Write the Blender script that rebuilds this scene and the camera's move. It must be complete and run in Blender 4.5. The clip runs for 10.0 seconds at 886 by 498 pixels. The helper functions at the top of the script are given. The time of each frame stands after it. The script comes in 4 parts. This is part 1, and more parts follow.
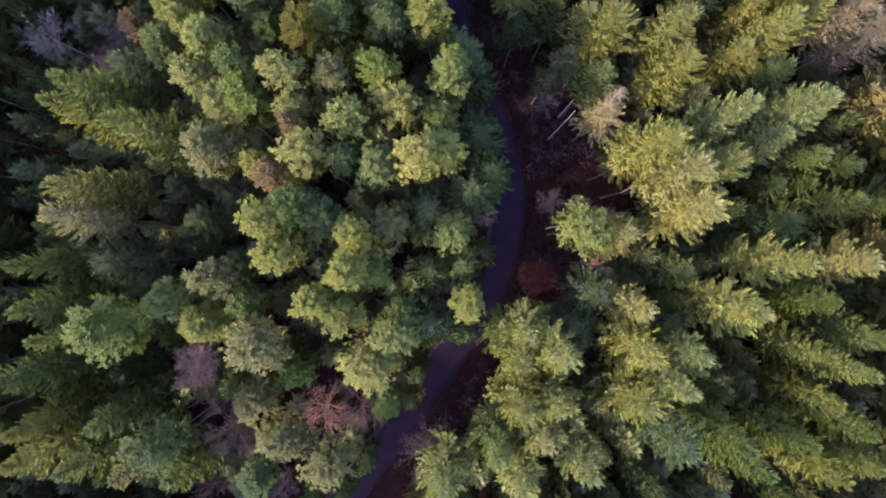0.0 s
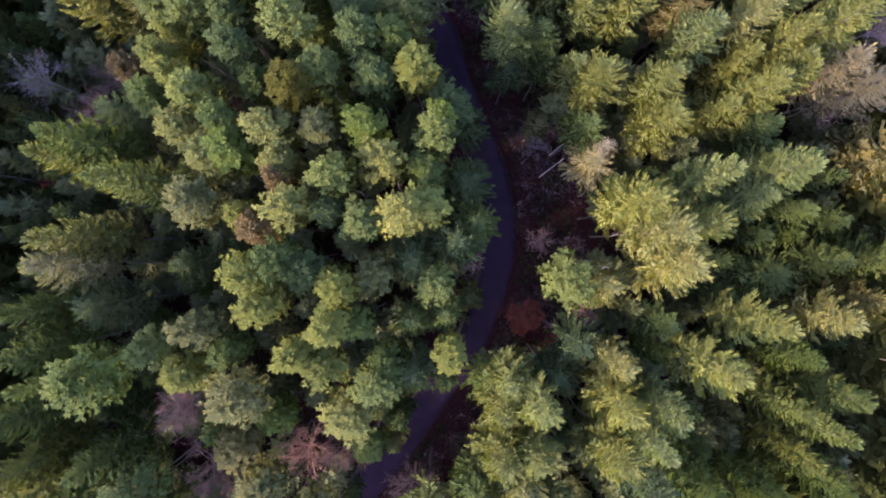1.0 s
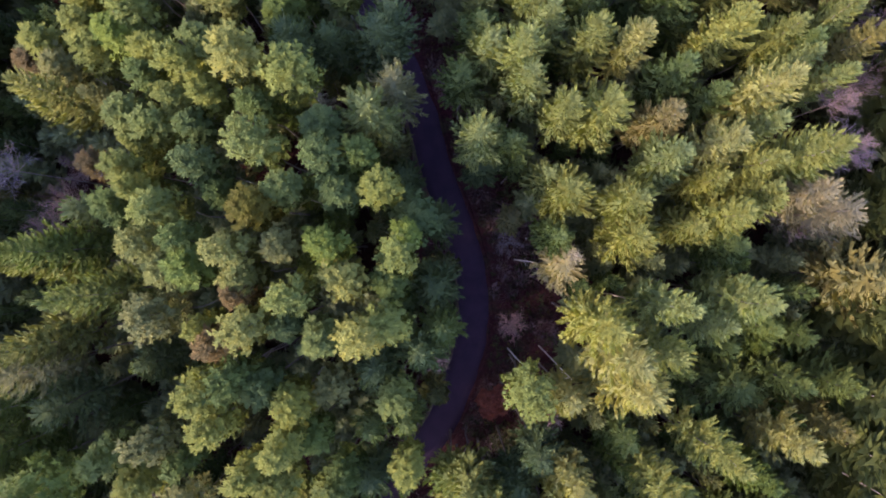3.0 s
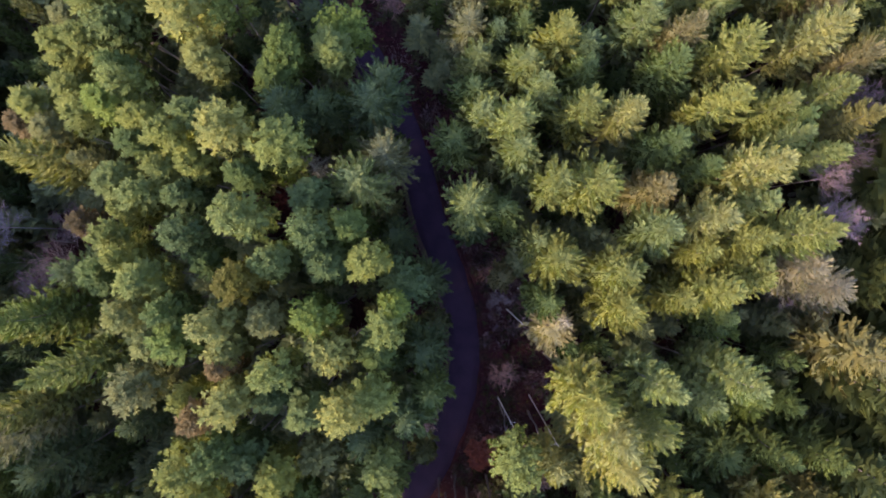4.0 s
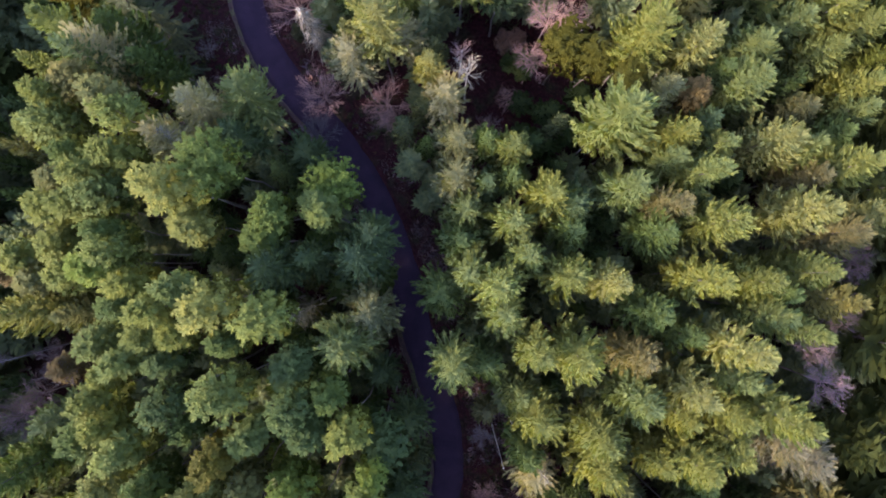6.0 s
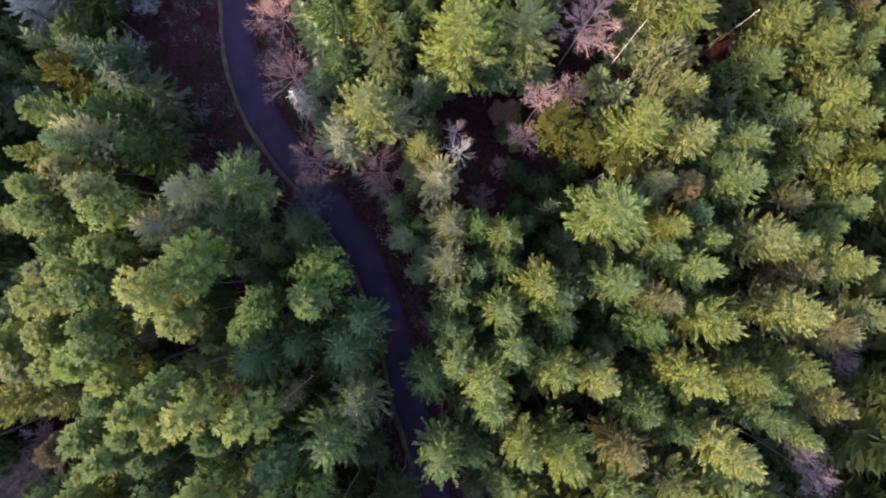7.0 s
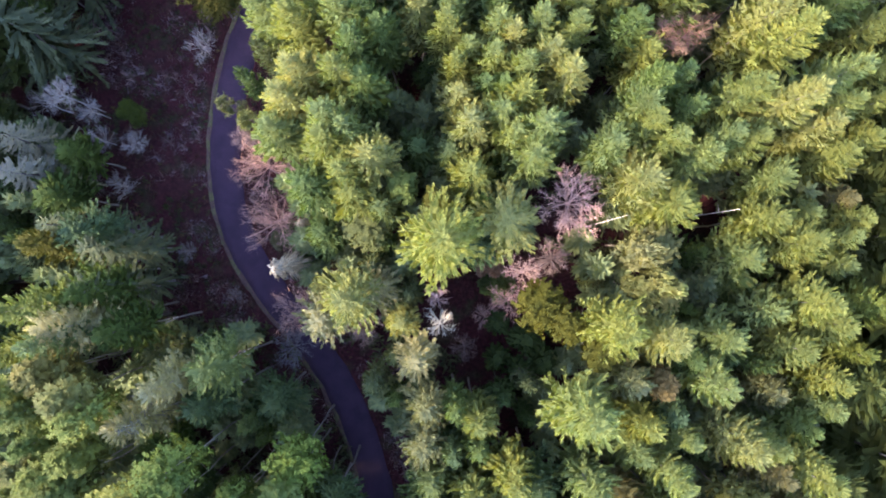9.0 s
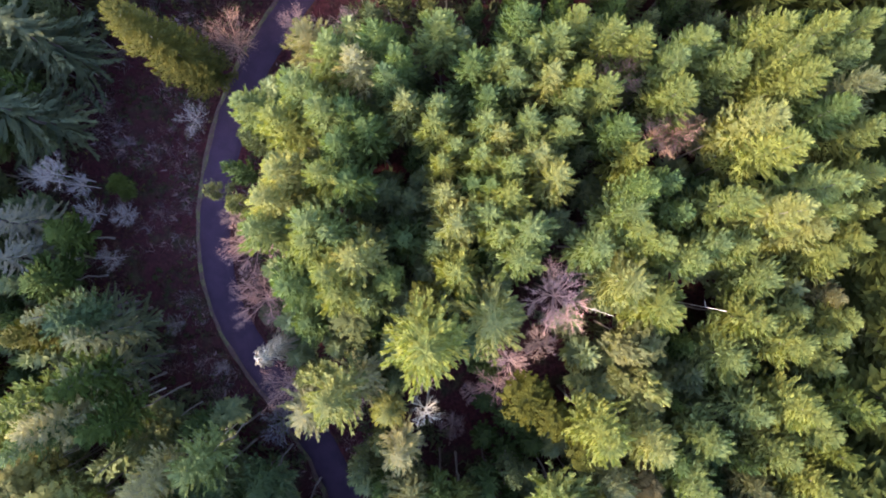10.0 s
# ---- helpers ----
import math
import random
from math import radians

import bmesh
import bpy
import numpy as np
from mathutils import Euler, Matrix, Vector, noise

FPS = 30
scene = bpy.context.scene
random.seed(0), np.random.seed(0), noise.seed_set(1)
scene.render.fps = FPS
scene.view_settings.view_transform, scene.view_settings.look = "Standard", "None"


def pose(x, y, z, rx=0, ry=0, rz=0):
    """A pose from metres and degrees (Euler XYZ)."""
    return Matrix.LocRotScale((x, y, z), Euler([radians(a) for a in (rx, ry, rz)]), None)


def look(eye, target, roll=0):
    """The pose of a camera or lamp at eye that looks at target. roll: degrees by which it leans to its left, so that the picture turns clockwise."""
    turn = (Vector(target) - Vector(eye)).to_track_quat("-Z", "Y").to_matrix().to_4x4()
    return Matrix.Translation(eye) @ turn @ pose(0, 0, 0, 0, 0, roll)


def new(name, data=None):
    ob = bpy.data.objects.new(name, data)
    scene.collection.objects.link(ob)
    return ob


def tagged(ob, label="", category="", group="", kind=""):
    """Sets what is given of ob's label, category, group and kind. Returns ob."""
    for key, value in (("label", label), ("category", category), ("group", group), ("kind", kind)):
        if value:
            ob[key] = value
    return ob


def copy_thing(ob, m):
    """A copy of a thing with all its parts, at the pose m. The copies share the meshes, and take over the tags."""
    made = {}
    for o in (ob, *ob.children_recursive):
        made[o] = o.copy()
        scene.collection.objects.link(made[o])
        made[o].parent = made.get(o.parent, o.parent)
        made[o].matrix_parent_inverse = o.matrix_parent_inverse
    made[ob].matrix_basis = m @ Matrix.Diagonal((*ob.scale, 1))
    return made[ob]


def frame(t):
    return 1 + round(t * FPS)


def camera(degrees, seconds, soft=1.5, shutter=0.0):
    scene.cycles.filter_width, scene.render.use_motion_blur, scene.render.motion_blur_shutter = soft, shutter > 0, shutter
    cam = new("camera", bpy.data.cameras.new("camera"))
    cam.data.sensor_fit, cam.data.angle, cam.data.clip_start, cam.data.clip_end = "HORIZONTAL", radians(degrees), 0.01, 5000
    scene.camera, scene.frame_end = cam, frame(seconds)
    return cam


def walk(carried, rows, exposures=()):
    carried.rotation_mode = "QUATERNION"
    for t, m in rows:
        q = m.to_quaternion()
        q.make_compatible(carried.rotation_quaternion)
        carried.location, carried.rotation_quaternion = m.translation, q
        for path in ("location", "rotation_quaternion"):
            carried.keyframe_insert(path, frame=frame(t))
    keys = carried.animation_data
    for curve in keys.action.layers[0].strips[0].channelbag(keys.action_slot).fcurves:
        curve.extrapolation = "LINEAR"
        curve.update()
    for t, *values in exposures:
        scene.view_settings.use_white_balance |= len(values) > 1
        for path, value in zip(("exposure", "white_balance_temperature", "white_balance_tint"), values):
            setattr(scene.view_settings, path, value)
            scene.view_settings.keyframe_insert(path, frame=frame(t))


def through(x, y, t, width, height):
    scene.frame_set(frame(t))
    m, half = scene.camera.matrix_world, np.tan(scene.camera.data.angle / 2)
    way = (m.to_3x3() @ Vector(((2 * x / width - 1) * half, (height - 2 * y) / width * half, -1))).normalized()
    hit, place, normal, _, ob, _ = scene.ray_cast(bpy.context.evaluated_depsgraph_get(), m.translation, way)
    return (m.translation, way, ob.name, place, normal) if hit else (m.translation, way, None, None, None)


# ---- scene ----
# The camera flies level over the forest and looks straight down; x is to the picture's right, y ahead.
cam = camera(74.0, 10.0, soft=1.8)
METRES, EYE, TILT, LEAN, TURN = 60.0, 62.0, -90.0, 0.0, 0.0
ROWS = [
    (0.0, 0.0, 0.0, 0.0, 0.0, 0.0, -0.0),
    (0.5, 0.009, 0.0004, 0.0323, -0.01, -0.02, -0.58),
    (1.0, 0.0194, 0.0007, 0.0646, 0.02, 0.0, -1.13),
    (1.5, 0.0303, 0.0009, 0.0982, 0.05, -0.03, -1.69),
    (2.0, 0.042, 0.0011, 0.1324, 0.07, -0.0, -2.21),
    (2.5, 0.0527, 0.0013, 0.1684, 0.08, 0.04, -2.71),
    (4.0, 0.0691, 0.0024, 0.2943, 0.11, 0.05, -4.22),
    (4.5, 0.0706, 0.0026, 0.3415, 0.13, 0.03, -4.66),
    (5.0, 0.0717, 0.0028, 0.391, 0.16, 0.06, -5.12),
    (5.5, 0.0727, 0.0031, 0.4431, 0.18, 0.08, -5.52),
    (7.0, 0.0727, 0.0036, 0.6143, 0.15, 0.1, -6.72),
    (7.5, 0.0722, 0.0038, 0.675, 0.15, 0.1, -7.14),
    (8.0, 0.0721, 0.0037, 0.7364, 0.2, 0.16, -7.51),
    (8.5, 0.0714, 0.0035, 0.7986, 0.2, 0.24, -7.86),
    (9.0, 0.0716, 0.0037, 0.8625, 0.25, 0.22, -8.21),
    (9.5, 0.0717, 0.0037, 0.9262, 0.27, 0.29, -8.55),
    (10.0, 0.0723, 0.004, 0.9906, 0.3, 0.34, -8.83),
]
walk(cam, [(t, pose(0, 0, EYE, TILT, LEAN, TURN) @ pose(METRES * x, METRES * y * 1.35, METRES * z, 90 + pitch, roll, yaw)) for t, x, y, z, yaw, pitch, roll in ROWS],
     exposures=[(0, 2.87, 6390, 48), (2.5, 2.88, 6480, 46), (4, 2.85, 6550, 41), (4.5, 2.92, 6530, 40), (5.5, 2.90, 6490, 36), (7, 2.86, 6450, 31), (7.5, 3.08, 6410, 29), (8, 3.26, 6390, 27), (8.5, 3.45, 6410, 26), (9, 3.50, 6430, 26), (9.5, 3.46, 6450, 26), (10, 3.30, 6550, 27)])

# ---- light ----
SUN_FROM = Vector((-0.88, -0.48, 0.0)).normalized()   # low sun behind and to the left
SUN_HEIGHT = 31.0
world = bpy.data.worlds.new("sky")
scene.world = world
world.use_nodes = True
sky = world.node_tree.nodes.new("ShaderNodeTexSky")
sky.sky_type, sky.sun_disc = "NISHITA", False
sky.sun_elevation = radians(SUN_HEIGHT)
sky.sun_rotation = math.atan2(SUN_FROM.x, SUN_FROM.y)
world.node_tree.links.new(sky.outputs[0], world.node_tree.nodes["Background"].inputs[0])
world.node_tree.nodes["Background"].inputs[1].default_value = 0.15
sun = new("sun", bpy.data.lights.new("sun", "SUN"))
sun.data.energy, sun.data.angle, sun.data.color = 1.76, radians(5.0), (1.0, 0.88, 0.62)
sun.matrix_world = look(SUN_FROM * 100 * math.cos(radians(SUN_HEIGHT)) + Vector((0, 30, 100 * math.sin(radians(SUN_HEIGHT)))), (0, 30, 0))


# ---- materials ----
def nodes_of(name, rough=0.7):
    m = bpy.data.materials.new(name)
    m.use_nodes = True
    n, l = m.node_tree.nodes, m.node_tree.links
    shader = n["Principled BSDF"]
    shader.inputs["Roughness"].default_value = rough
    return m, n, l, shader


def noise_node(n, l, size, detail=4.0, coords="Object"):
    c, t = n.new("ShaderNodeTexCoord"), n.new("ShaderNodeTexNoise")
    t.inputs["Scale"].default_value, t.inputs["Detail"].default_value = size, detail
    l.new(c.outputs[coords], t.inputs["Vector"])
    return t.outputs["Fac"]


def ramp_node(n, l, value, *stops):
    r = n.new("ShaderNodeValToRGB")
    while len(r.color_ramp.elements) < len(stops):
        r.color_ramp.elements.new(0.5)
    for e, (at, colour) in zip(r.color_ramp.elements, stops):
        e.position, e.color = at, (*colour, 1)
    l.new(value, r.inputs[0])
    return r.outputs[0]


def mix_node(n, l, way, fac, a, b):
    m = n.new("ShaderNodeMix")
    m.data_type, m.blend_type = "RGBA", way
    for socket, v in ((m.inputs[0], fac), (m.inputs[6], a), (m.inputs[7], b)):
        if isinstance(v, (int, float)):
            socket.default_value = v
        elif isinstance(v, tuple):
            socket.default_value = (*v, 1)
        else:
            l.new(v, socket)
    return m.outputs[2]


def bump_node(n, l, shader, value, strength, depth):
    b = n.new("ShaderNodeBump")
    b.inputs["Strength"].default_value, b.inputs["Distance"].default_value = strength, depth
    l.new(value, b.inputs["Height"])
    l.new(b.outputs[0], shader.inputs["Normal"])


def foliage(name, through=0.42, hue=(1.0, 1.0, 1.0)):
    """Needles: the tree's own tone, varied from spray to spray and from bough to bough."""
    m, n, l, shader = nodes_of(name, 0.7)
    info, geo = n.new("ShaderNodeObjectInfo"), n.new("ShaderNodeNewGeometry")
    spray = ramp_node(n, l, geo.outputs["Random Per Island"], (0.0, (0.86, 0.88, 0.88)), (0.55, (1.0, 1.0, 1.0)), (1.0, (1.14, 1.12, 1.04)))
    bough = ramp_node(n, l, noise_node(n, l, 1.1, 2.0), (0.3, (0.68, 0.78, 0.86)), (0.7, (1.24, 1.18, 1.0)))
    tree = ramp_node(n, l, info.outputs["Random"], (0.0, (0.84, 0.88, 0.95)), (1.0, (1.15, 1.11, 1.03)))
    c = mix_node(n, l, "MULTIPLY", 1.0, info.outputs["Color"], spray)
    c = mix_node(n, l, "MULTIPLY", 1.0, c, bough)
    c = mix_node(n, l, "MULTIPLY", 1.0, c, tree)
    c = mix_node(n, l, "MULTIPLY", 1.0, c, hue)
    l.new(c, shader.inputs["Base Color"])
    shader.inputs["Specular IOR Level"].default_value = 0.12
    glow = n.new("ShaderNodeBsdfTranslucent")
    l.new(mix_node(n, l, "MULTIPLY", 1.0, c, (1.1, 1.15, 0.6)), glow.inputs["Color"])
    both = n.new("ShaderNodeMixShader")
    both.inputs[0].default_value = through
    l.new(shader.outputs[0], both.inputs[1])
    l.new(glow.outputs[0], both.inputs[2])
    l.new(both.outputs[0], n["Material Output"].inputs["Surface"])
    return m


def bark(name, dark, light, size=6.0):
    m, n, l, shader = nodes_of(name, 0.85)
    f = noise_node(n, l, size, 6.0)
    c = ramp_node(n, l, f, (0.3, dark), (0.7, light))
    lichen = ramp_node(n, l, noise_node(n, l, 1.3, 3.0), (0.55, (1, 1, 1)), (0.75, (0.85, 1.1, 0.8)))
    l.new(mix_node(n, l, "MULTIPLY", 1.0, c, lichen), shader.inputs["Base Color"])
    bump_node(n, l, shader, f, 0.6, 0.03)
    return m


# needles twice over: how brightly each stand is lit is put into the hue
BRIGHT_NEEDLES = foliage("fir_needles", hue=(1.15, 1.12, 0.99))
DIM_NEEDLES = foliage("pine_needles", 0.30, hue=(0.78, 0.80, 0.50))
LEAVES = foliage("leaves", 0.35)
BARK = bark("bark", (0.08, 0.065, 0.058), (0.21, 0.185, 0.165))
GREY_WOOD = bark("weathered_wood", (0.40, 0.37, 0.33), (0.74, 0.69, 0.62), 9.0)
TWIGS = foliage("bare_twigs", 0.0)


def make_ground():
    m, n, l, shader = nodes_of("forest_floor", 0.95)
    shader.inputs["Specular IOR Level"].default_value = 0.1
    fine, patch, broad = noise_node(n, l, 3.2, 8.0), noise_node(n, l, 0.45, 5.0), noise_node(n, l, 0.10, 3.0)
    litter = ramp_node(n, l, fine, (0.30, (0.018, 0.007, 0.008)), (0.55, (0.035, 0.012, 0.013)), (0.80, (0.058, 0.022, 0.021)))
    moss = ramp_node(n, l, fine, (0.3, (0.012, 0.017, 0.008)), (0.7, (0.036, 0.046, 0.020)))
    where = ramp_node(n, l, patch, (0.52, (0, 0, 0)), (0.68, (0.7, 0.7, 0.7)))
    c = mix_node(n, l, "MIX", where, litter, moss)
    heather = ramp_node(n, l, broad, (0.45, (1.0, 1.0, 1.0)), (0.65, (1.15, 0.85, 1.0)))
    l.new(mix_node(n, l, "MULTIPLY", 1.0, c, heather), shader.inputs["Base Color"])
    bump_node(n, l, shader, fine, 1.0, 0.12)
    return m


def make_asphalt():
    m, n, l, shader = nodes_of("worn_asphalt", 0.85)
    shader.inputs["Specular IOR Level"].default_value = 0.2
    grain, wear = noise_node(n, l, 45.0, 6.0), noise_node(n, l, 0.7, 5.0)
    c = ramp_node(n, l, grain, (0.3, (0.023, 0.013, 0.026)), (0.7, (0.038, 0.023, 0.042)))
    worn = ramp_node(n, l, wear, (0.35, (0.85, 0.84, 0.86)), (0.70, (1.25, 1.22, 1.2)))
    l.new(mix_node(n, l, "MULTIPLY", 1.0, c, worn), shader.inputs["Base Color"])
    bump_node(n, l, shader, grain, 0.4, 0.01)
    return m


def make_verge():
    m, n, l, shader = nodes_of("verge_soil", 0.95)
    fine, patch = noise_node(n, l, 6.0, 8.0), noise_node(n, l, 0.9, 4.0)
    leaf = ramp_node(n, l, fine, (0.3, (0.034, 0.019, 0.019)), (0.7, (0.085, 0.048, 0.040)))
    grass = ramp_node(n, l, fine, (0.3, (0.030, 0.034, 0.012)), (0.7, (0.10, 0.095, 0.038)))
    where = ramp_node(n, l, patch, (0.45, (0, 0, 0)), (0.6, (1, 1, 1)))
    l.new(mix_node(n, l, "MIX", where, leaf, grass), shader.inputs["Base Color"])
    bump_node(n, l, shader, fine, 1.0, 0.05)
    return m


FLOOR, ASPHALT, VERGE = make_ground(), make_asphalt(), make_verge()

# tones of living needles and of bare twigs
PALE, YELLOW, GREEN, LIGHT = (0.166, 0.178, 0.074), (0.132, 0.153, 0.051), (0.076, 0.114, 0.043), (0.114, 0.147, 0.061)
BLUE, OLIVE, BRIGHT, RUST = (0.062, 0.097, 0.049), (0.113, 0.124, 0.070), (0.106, 0.150, 0.042), (0.115, 0.085, 0.055)
PINK, BROWN, GREY, WHITE = (0.46, 0.29, 0.275), (0.40, 0.24, 0.19), (0.19, 0.165, 0.175), (0.54, 0.45, 0.36)
BEIGE, OCHRE, STRAW, RUSSET, MAUVE, CREAM, PLUM, UMBER, SILVER, SAGE, LILAC, WHEAT = (0.150, 0.140, 0.100), (0.066, 0.066, 0.015), (0.132, 0.124, 0.064), (0.30, 0.110, 0.095), (0.32, 0.225, 0.23), (0.23, 0.22, 0.135), (0.16, 0.115, 0.12), (0.25, 0.155, 0.125), (0.25, 0.24, 0.22), (0.090, 0.110, 0.074), (0.42, 0.36, 0.355), (0.172, 0.164, 0.108)


# ---- the land ----
def rise(x, y):
    """The height of the land: it climbs a little ahead and rolls gently."""
    k = min(1.0, max(0.0, (y + 5) / 50))
    return -1.5 + 1.5 * k * k * (3 - 2 * k)


ROAD_LINE = [(-25.0, -60.0), (-17.6, -40.0), (-9.7, -26.2), (-4.2, -18.9), (0.4, -12.1), (4.3, -6.4), (6.4, -0.5), (7.2, 4.5), (6.8, 9.5), (5.2, 14.5), (2.5, 20.5), (0.5, 26.5), (-2.0, 32.0),
             (-5.1, 36.8), (-9.1, 41.2), (-13.4, 45.3), (-17.0, 49.7), (-19.2, 54.5), (-20.2, 59.5), (-20.4, 64.5), (-19.9, 70.0), (-18.6, 75.5), (-16.4, 81.0), (-12.0, 90.0), (-4.3, 104.0), (8.0, 124.0)]
ROAD_HALF = 1.62


def glide(points, steps):
    """A smooth line through the points."""
    p, line = [points[0], *points, points[-1]], []
    for a, b, c, d in zip(p, p[1:], p[2:], p[3:]):
        for k in range(steps):
            t = k / steps
            line.append(tuple(0.5 * (2 * q + (r - o) * t + (2 * o - 5 * q + 4 * r - s) * t * t + (3 * q - o - 3 * r + s) * t ** 3) for o, q, r, s in zip(a, b, c, d)))
    return np.array(line + [points[-1]])


ROAD = glide(ROAD_LINE, 8)
ALONG = np.gradient(ROAD, axis=0)
ALONG /= np.linalg.norm(ALONG, axis=1)[:, None]
ACROSS = np.stack([ALONG[:, 1], -ALONG[:, 0]], 1)


def off_road(x, y):
    return float(np.min(np.hypot(ROAD[:, 0] - x, ROAD[:, 1] - y)))


def land(x, y):
    d = off_road(x, y) if abs(x) < 90 and -90 < y < 160 else 50.0
    k = min(1.0, max(0.0, (d - 2.2) / 3.0))
    rough = 0.35 * noise.noise((x * 0.12, y * 0.12, 0)) + 0.16 * noise.noise((x * 0.5, y * 0.5, 3.0))
    return rise(x, y) - 0.10 * (1 - k) + k * rough


def mesh_of(name, verts, faces, material, smooth=True):
    me = bpy.data.meshes.new(name)
    me.from_pydata([tuple(v) for v in verts], [], faces)
    me.materials.append(material)
    if smooth:
        me.shade_smooth()
    me.update()
    return me


def spread(middle, reach, step):
    """Coordinates that lie close together near the middle and far apart towards the horizon."""
    near = list(np.arange(-reach, reach + 0.01, step))
    far, d, gap = [], reach, step
    while d < 2600:
        gap *= 1.45
        d += gap
        far.append(d)
    return [middle + v for v in [-f for f in reversed(far)] + near + far]


xs, ys = spread(0.0, 48.0, 0.8), spread(30.0, 62.0, 0.8)
verts = [(x, y, land(x, y)) for y in ys for x in xs]
w = len(xs)
faces = [(j * w + i, j * w + i + 1, (j + 1) * w + i + 1, (j + 1) * w + i) for j in range(len(ys) - 1) for i in range(w - 1)]
tagged(new("ground", mesh_of("ground", verts, faces, FLOOR)), "dark forest floor of brown leaf litter and moss", "ground", kind="structure")


def strip(offsets, wobble=0.0):
    """A band along the road: at each place of its line, points at those offsets (to the right, up)."""
    verts, faces, k = [], [], len(offsets)
    for i, ((x, y), (ax, ay)) in enumerate(zip(ROAD, ACROSS)):
        for j, (o, up) in enumerate(offsets):
            o += wobble * noise.noise((i * 0.37, o * 3, 5.0)) if abs(o) > 1.4 else 0
            verts.append((x + ax * o, y + ay * o, rise(x, y) + up))
        if i:
            faces += [((i - 1) * k + j, (i - 1) * k + j + 1, i * k + j + 1, i * k + j) for j in range(k - 1)]
    return verts, faces


h = ROAD_HALF
v, f = strip([(-h - 0.05, -0.20), (-h, 0.0), (-h / 2, 0.045), (0, 0.06), (h / 2, 0.045), (h, 0.0), (h + 0.05, -0.20)], 0.22)
tagged(new("road", mesh_of("road", v, f, ASPHALT)), "narrow winding single-lane road of dark worn asphalt", "road", kind="structure")
for name, s, soil in (("verge_left", -1, VERGE), ("verge_right", 1, FLOOR)):
    v, f = strip([(s * (h - 0.10), -0.03), (s * (h + 0.06), 0.035), (s * (h + 0.28), 0.03), (s * (h + 0.60), -0.20)], 0.25)
    if s < 0:
        f = [q[::-1] for q in f]
    tagged(new(name, mesh_of(name, v, f, soil)), "road verge of soil, dead leaves and sparse grass", "verge", kind="structure")


# ---- building trees ----
def tube(verts, faces, line, radii, sides=5):
    """Adds a tapered round limb along a line of points."""
    line = [Vector(p) for p in line]
    first = len(verts)
    for i, (p, r) in enumerate(zip(line, radii)):
        way = (line[min(i + 1, len(line) - 1)] - line[max(i - 1, 0)]).normalized()
        side = way.orthogonal().normalized()
        other = way.cross(side)
        for k in range(sides):
            a = 2 * math.pi * k / sides
            verts.append(p + (side * math.cos(a) + other * math.sin(a)) * r)
        if i:
            b = first + (i - 1) * sides
            faces += [(b + k, b + (k + 1) % sides, b + sides + (k + 1) % sides, b + sides + k) for k in range(sides)]
    faces.append(tuple(first + (len(line) - 1) * sides + k for k in range(sides)))


def blade(verts, faces, base, way, side, length, width):
    """Adds one flat, pointed spray of needles."""
    i = len(verts)
    verts += [base + side * width, base + way * length, base - side * width]
    faces.append((i, i + 1, i + 2))


def trunk_mesh(rng, height, thick, material=BARK, stubs=7, stub_from=0.12, stub_to=0.5):
    verts, faces = [], []
    bend = [Vector((rng.gauss(0, 0.05), rng.gauss(0, 0.05), 0)) for _ in range(8)]
    line = [Vector((0, 0, height * k / 7)) + bend[k] * min(k, 3) for k in range(8)]
    tube(verts, faces, line, [thick * (1.25 if k == 0 else 1 - 0.96 * k / 7) for k in range(8)], 7)
    for _ in range(stubs):
        z = height * rng.uniform(stub_from, stub_to)
        a, l = rng.uniform(0, 6.28), rng.uniform(0.3, 1.3)
        p = Vector((0, 0, z))
        q = p + Vector((math.cos(a) * l, math.sin(a) * l, rng.uniform(-0.25, 0.15) * l))
        tube(verts, faces, [p, q], [0.03, 0.008], 3)
    return mesh_of("trunk", verts, faces, material)


def rounded(me, middle, radius):
    """Turns the needles' shading normals outwards: from a point in a round crown, from the axis in a pointed one."""
    n = len(me.polygons)
    at = np.empty(n * 9)
    me.vertices.foreach_get("co", at)
    corner = at.reshape(-1, 3)
    tri = corner.reshape(-1, 3, 3)   # every needle has three corners of its own
    flat = np.cross(tri[:, 1] - tri[:, 0], tri[:, 2] - tri[:, 0])
    flat /= np.linalg.norm(flat, axis=1, keepdims=True) + 1e-9
    centre = tri.mean(1)
    out = centre.copy()
    if middle is None:
        out[:, 2] = np.maximum(0.35 * radius, 0.65 * np.hypot(centre[:, 0], centre[:, 1]))
    else:
        out[:, 2] = np.maximum(centre[:, 2] - middle, -0.3 * radius)
    out /= np.linalg.norm(out, axis=1, keepdims=True) + 1e-9
    turned = np.sign((flat * out).sum(1, keepdims=True) + 1e-9)
    for p in np.nonzero(turned[:, 0] < 0)[0]:
        me.polygons[int(p)].flip()
    normal = out * (0.55 if middle is None else 0.75) + flat * turned * (0.75 if middle is None else 0.55)
    normal /= np.linalg.norm(normal, axis=1, keepdims=True)
    me.normals_split_custom_set_from_vertices(np.repeat(normal, 3, axis=0).tolist())
    return me


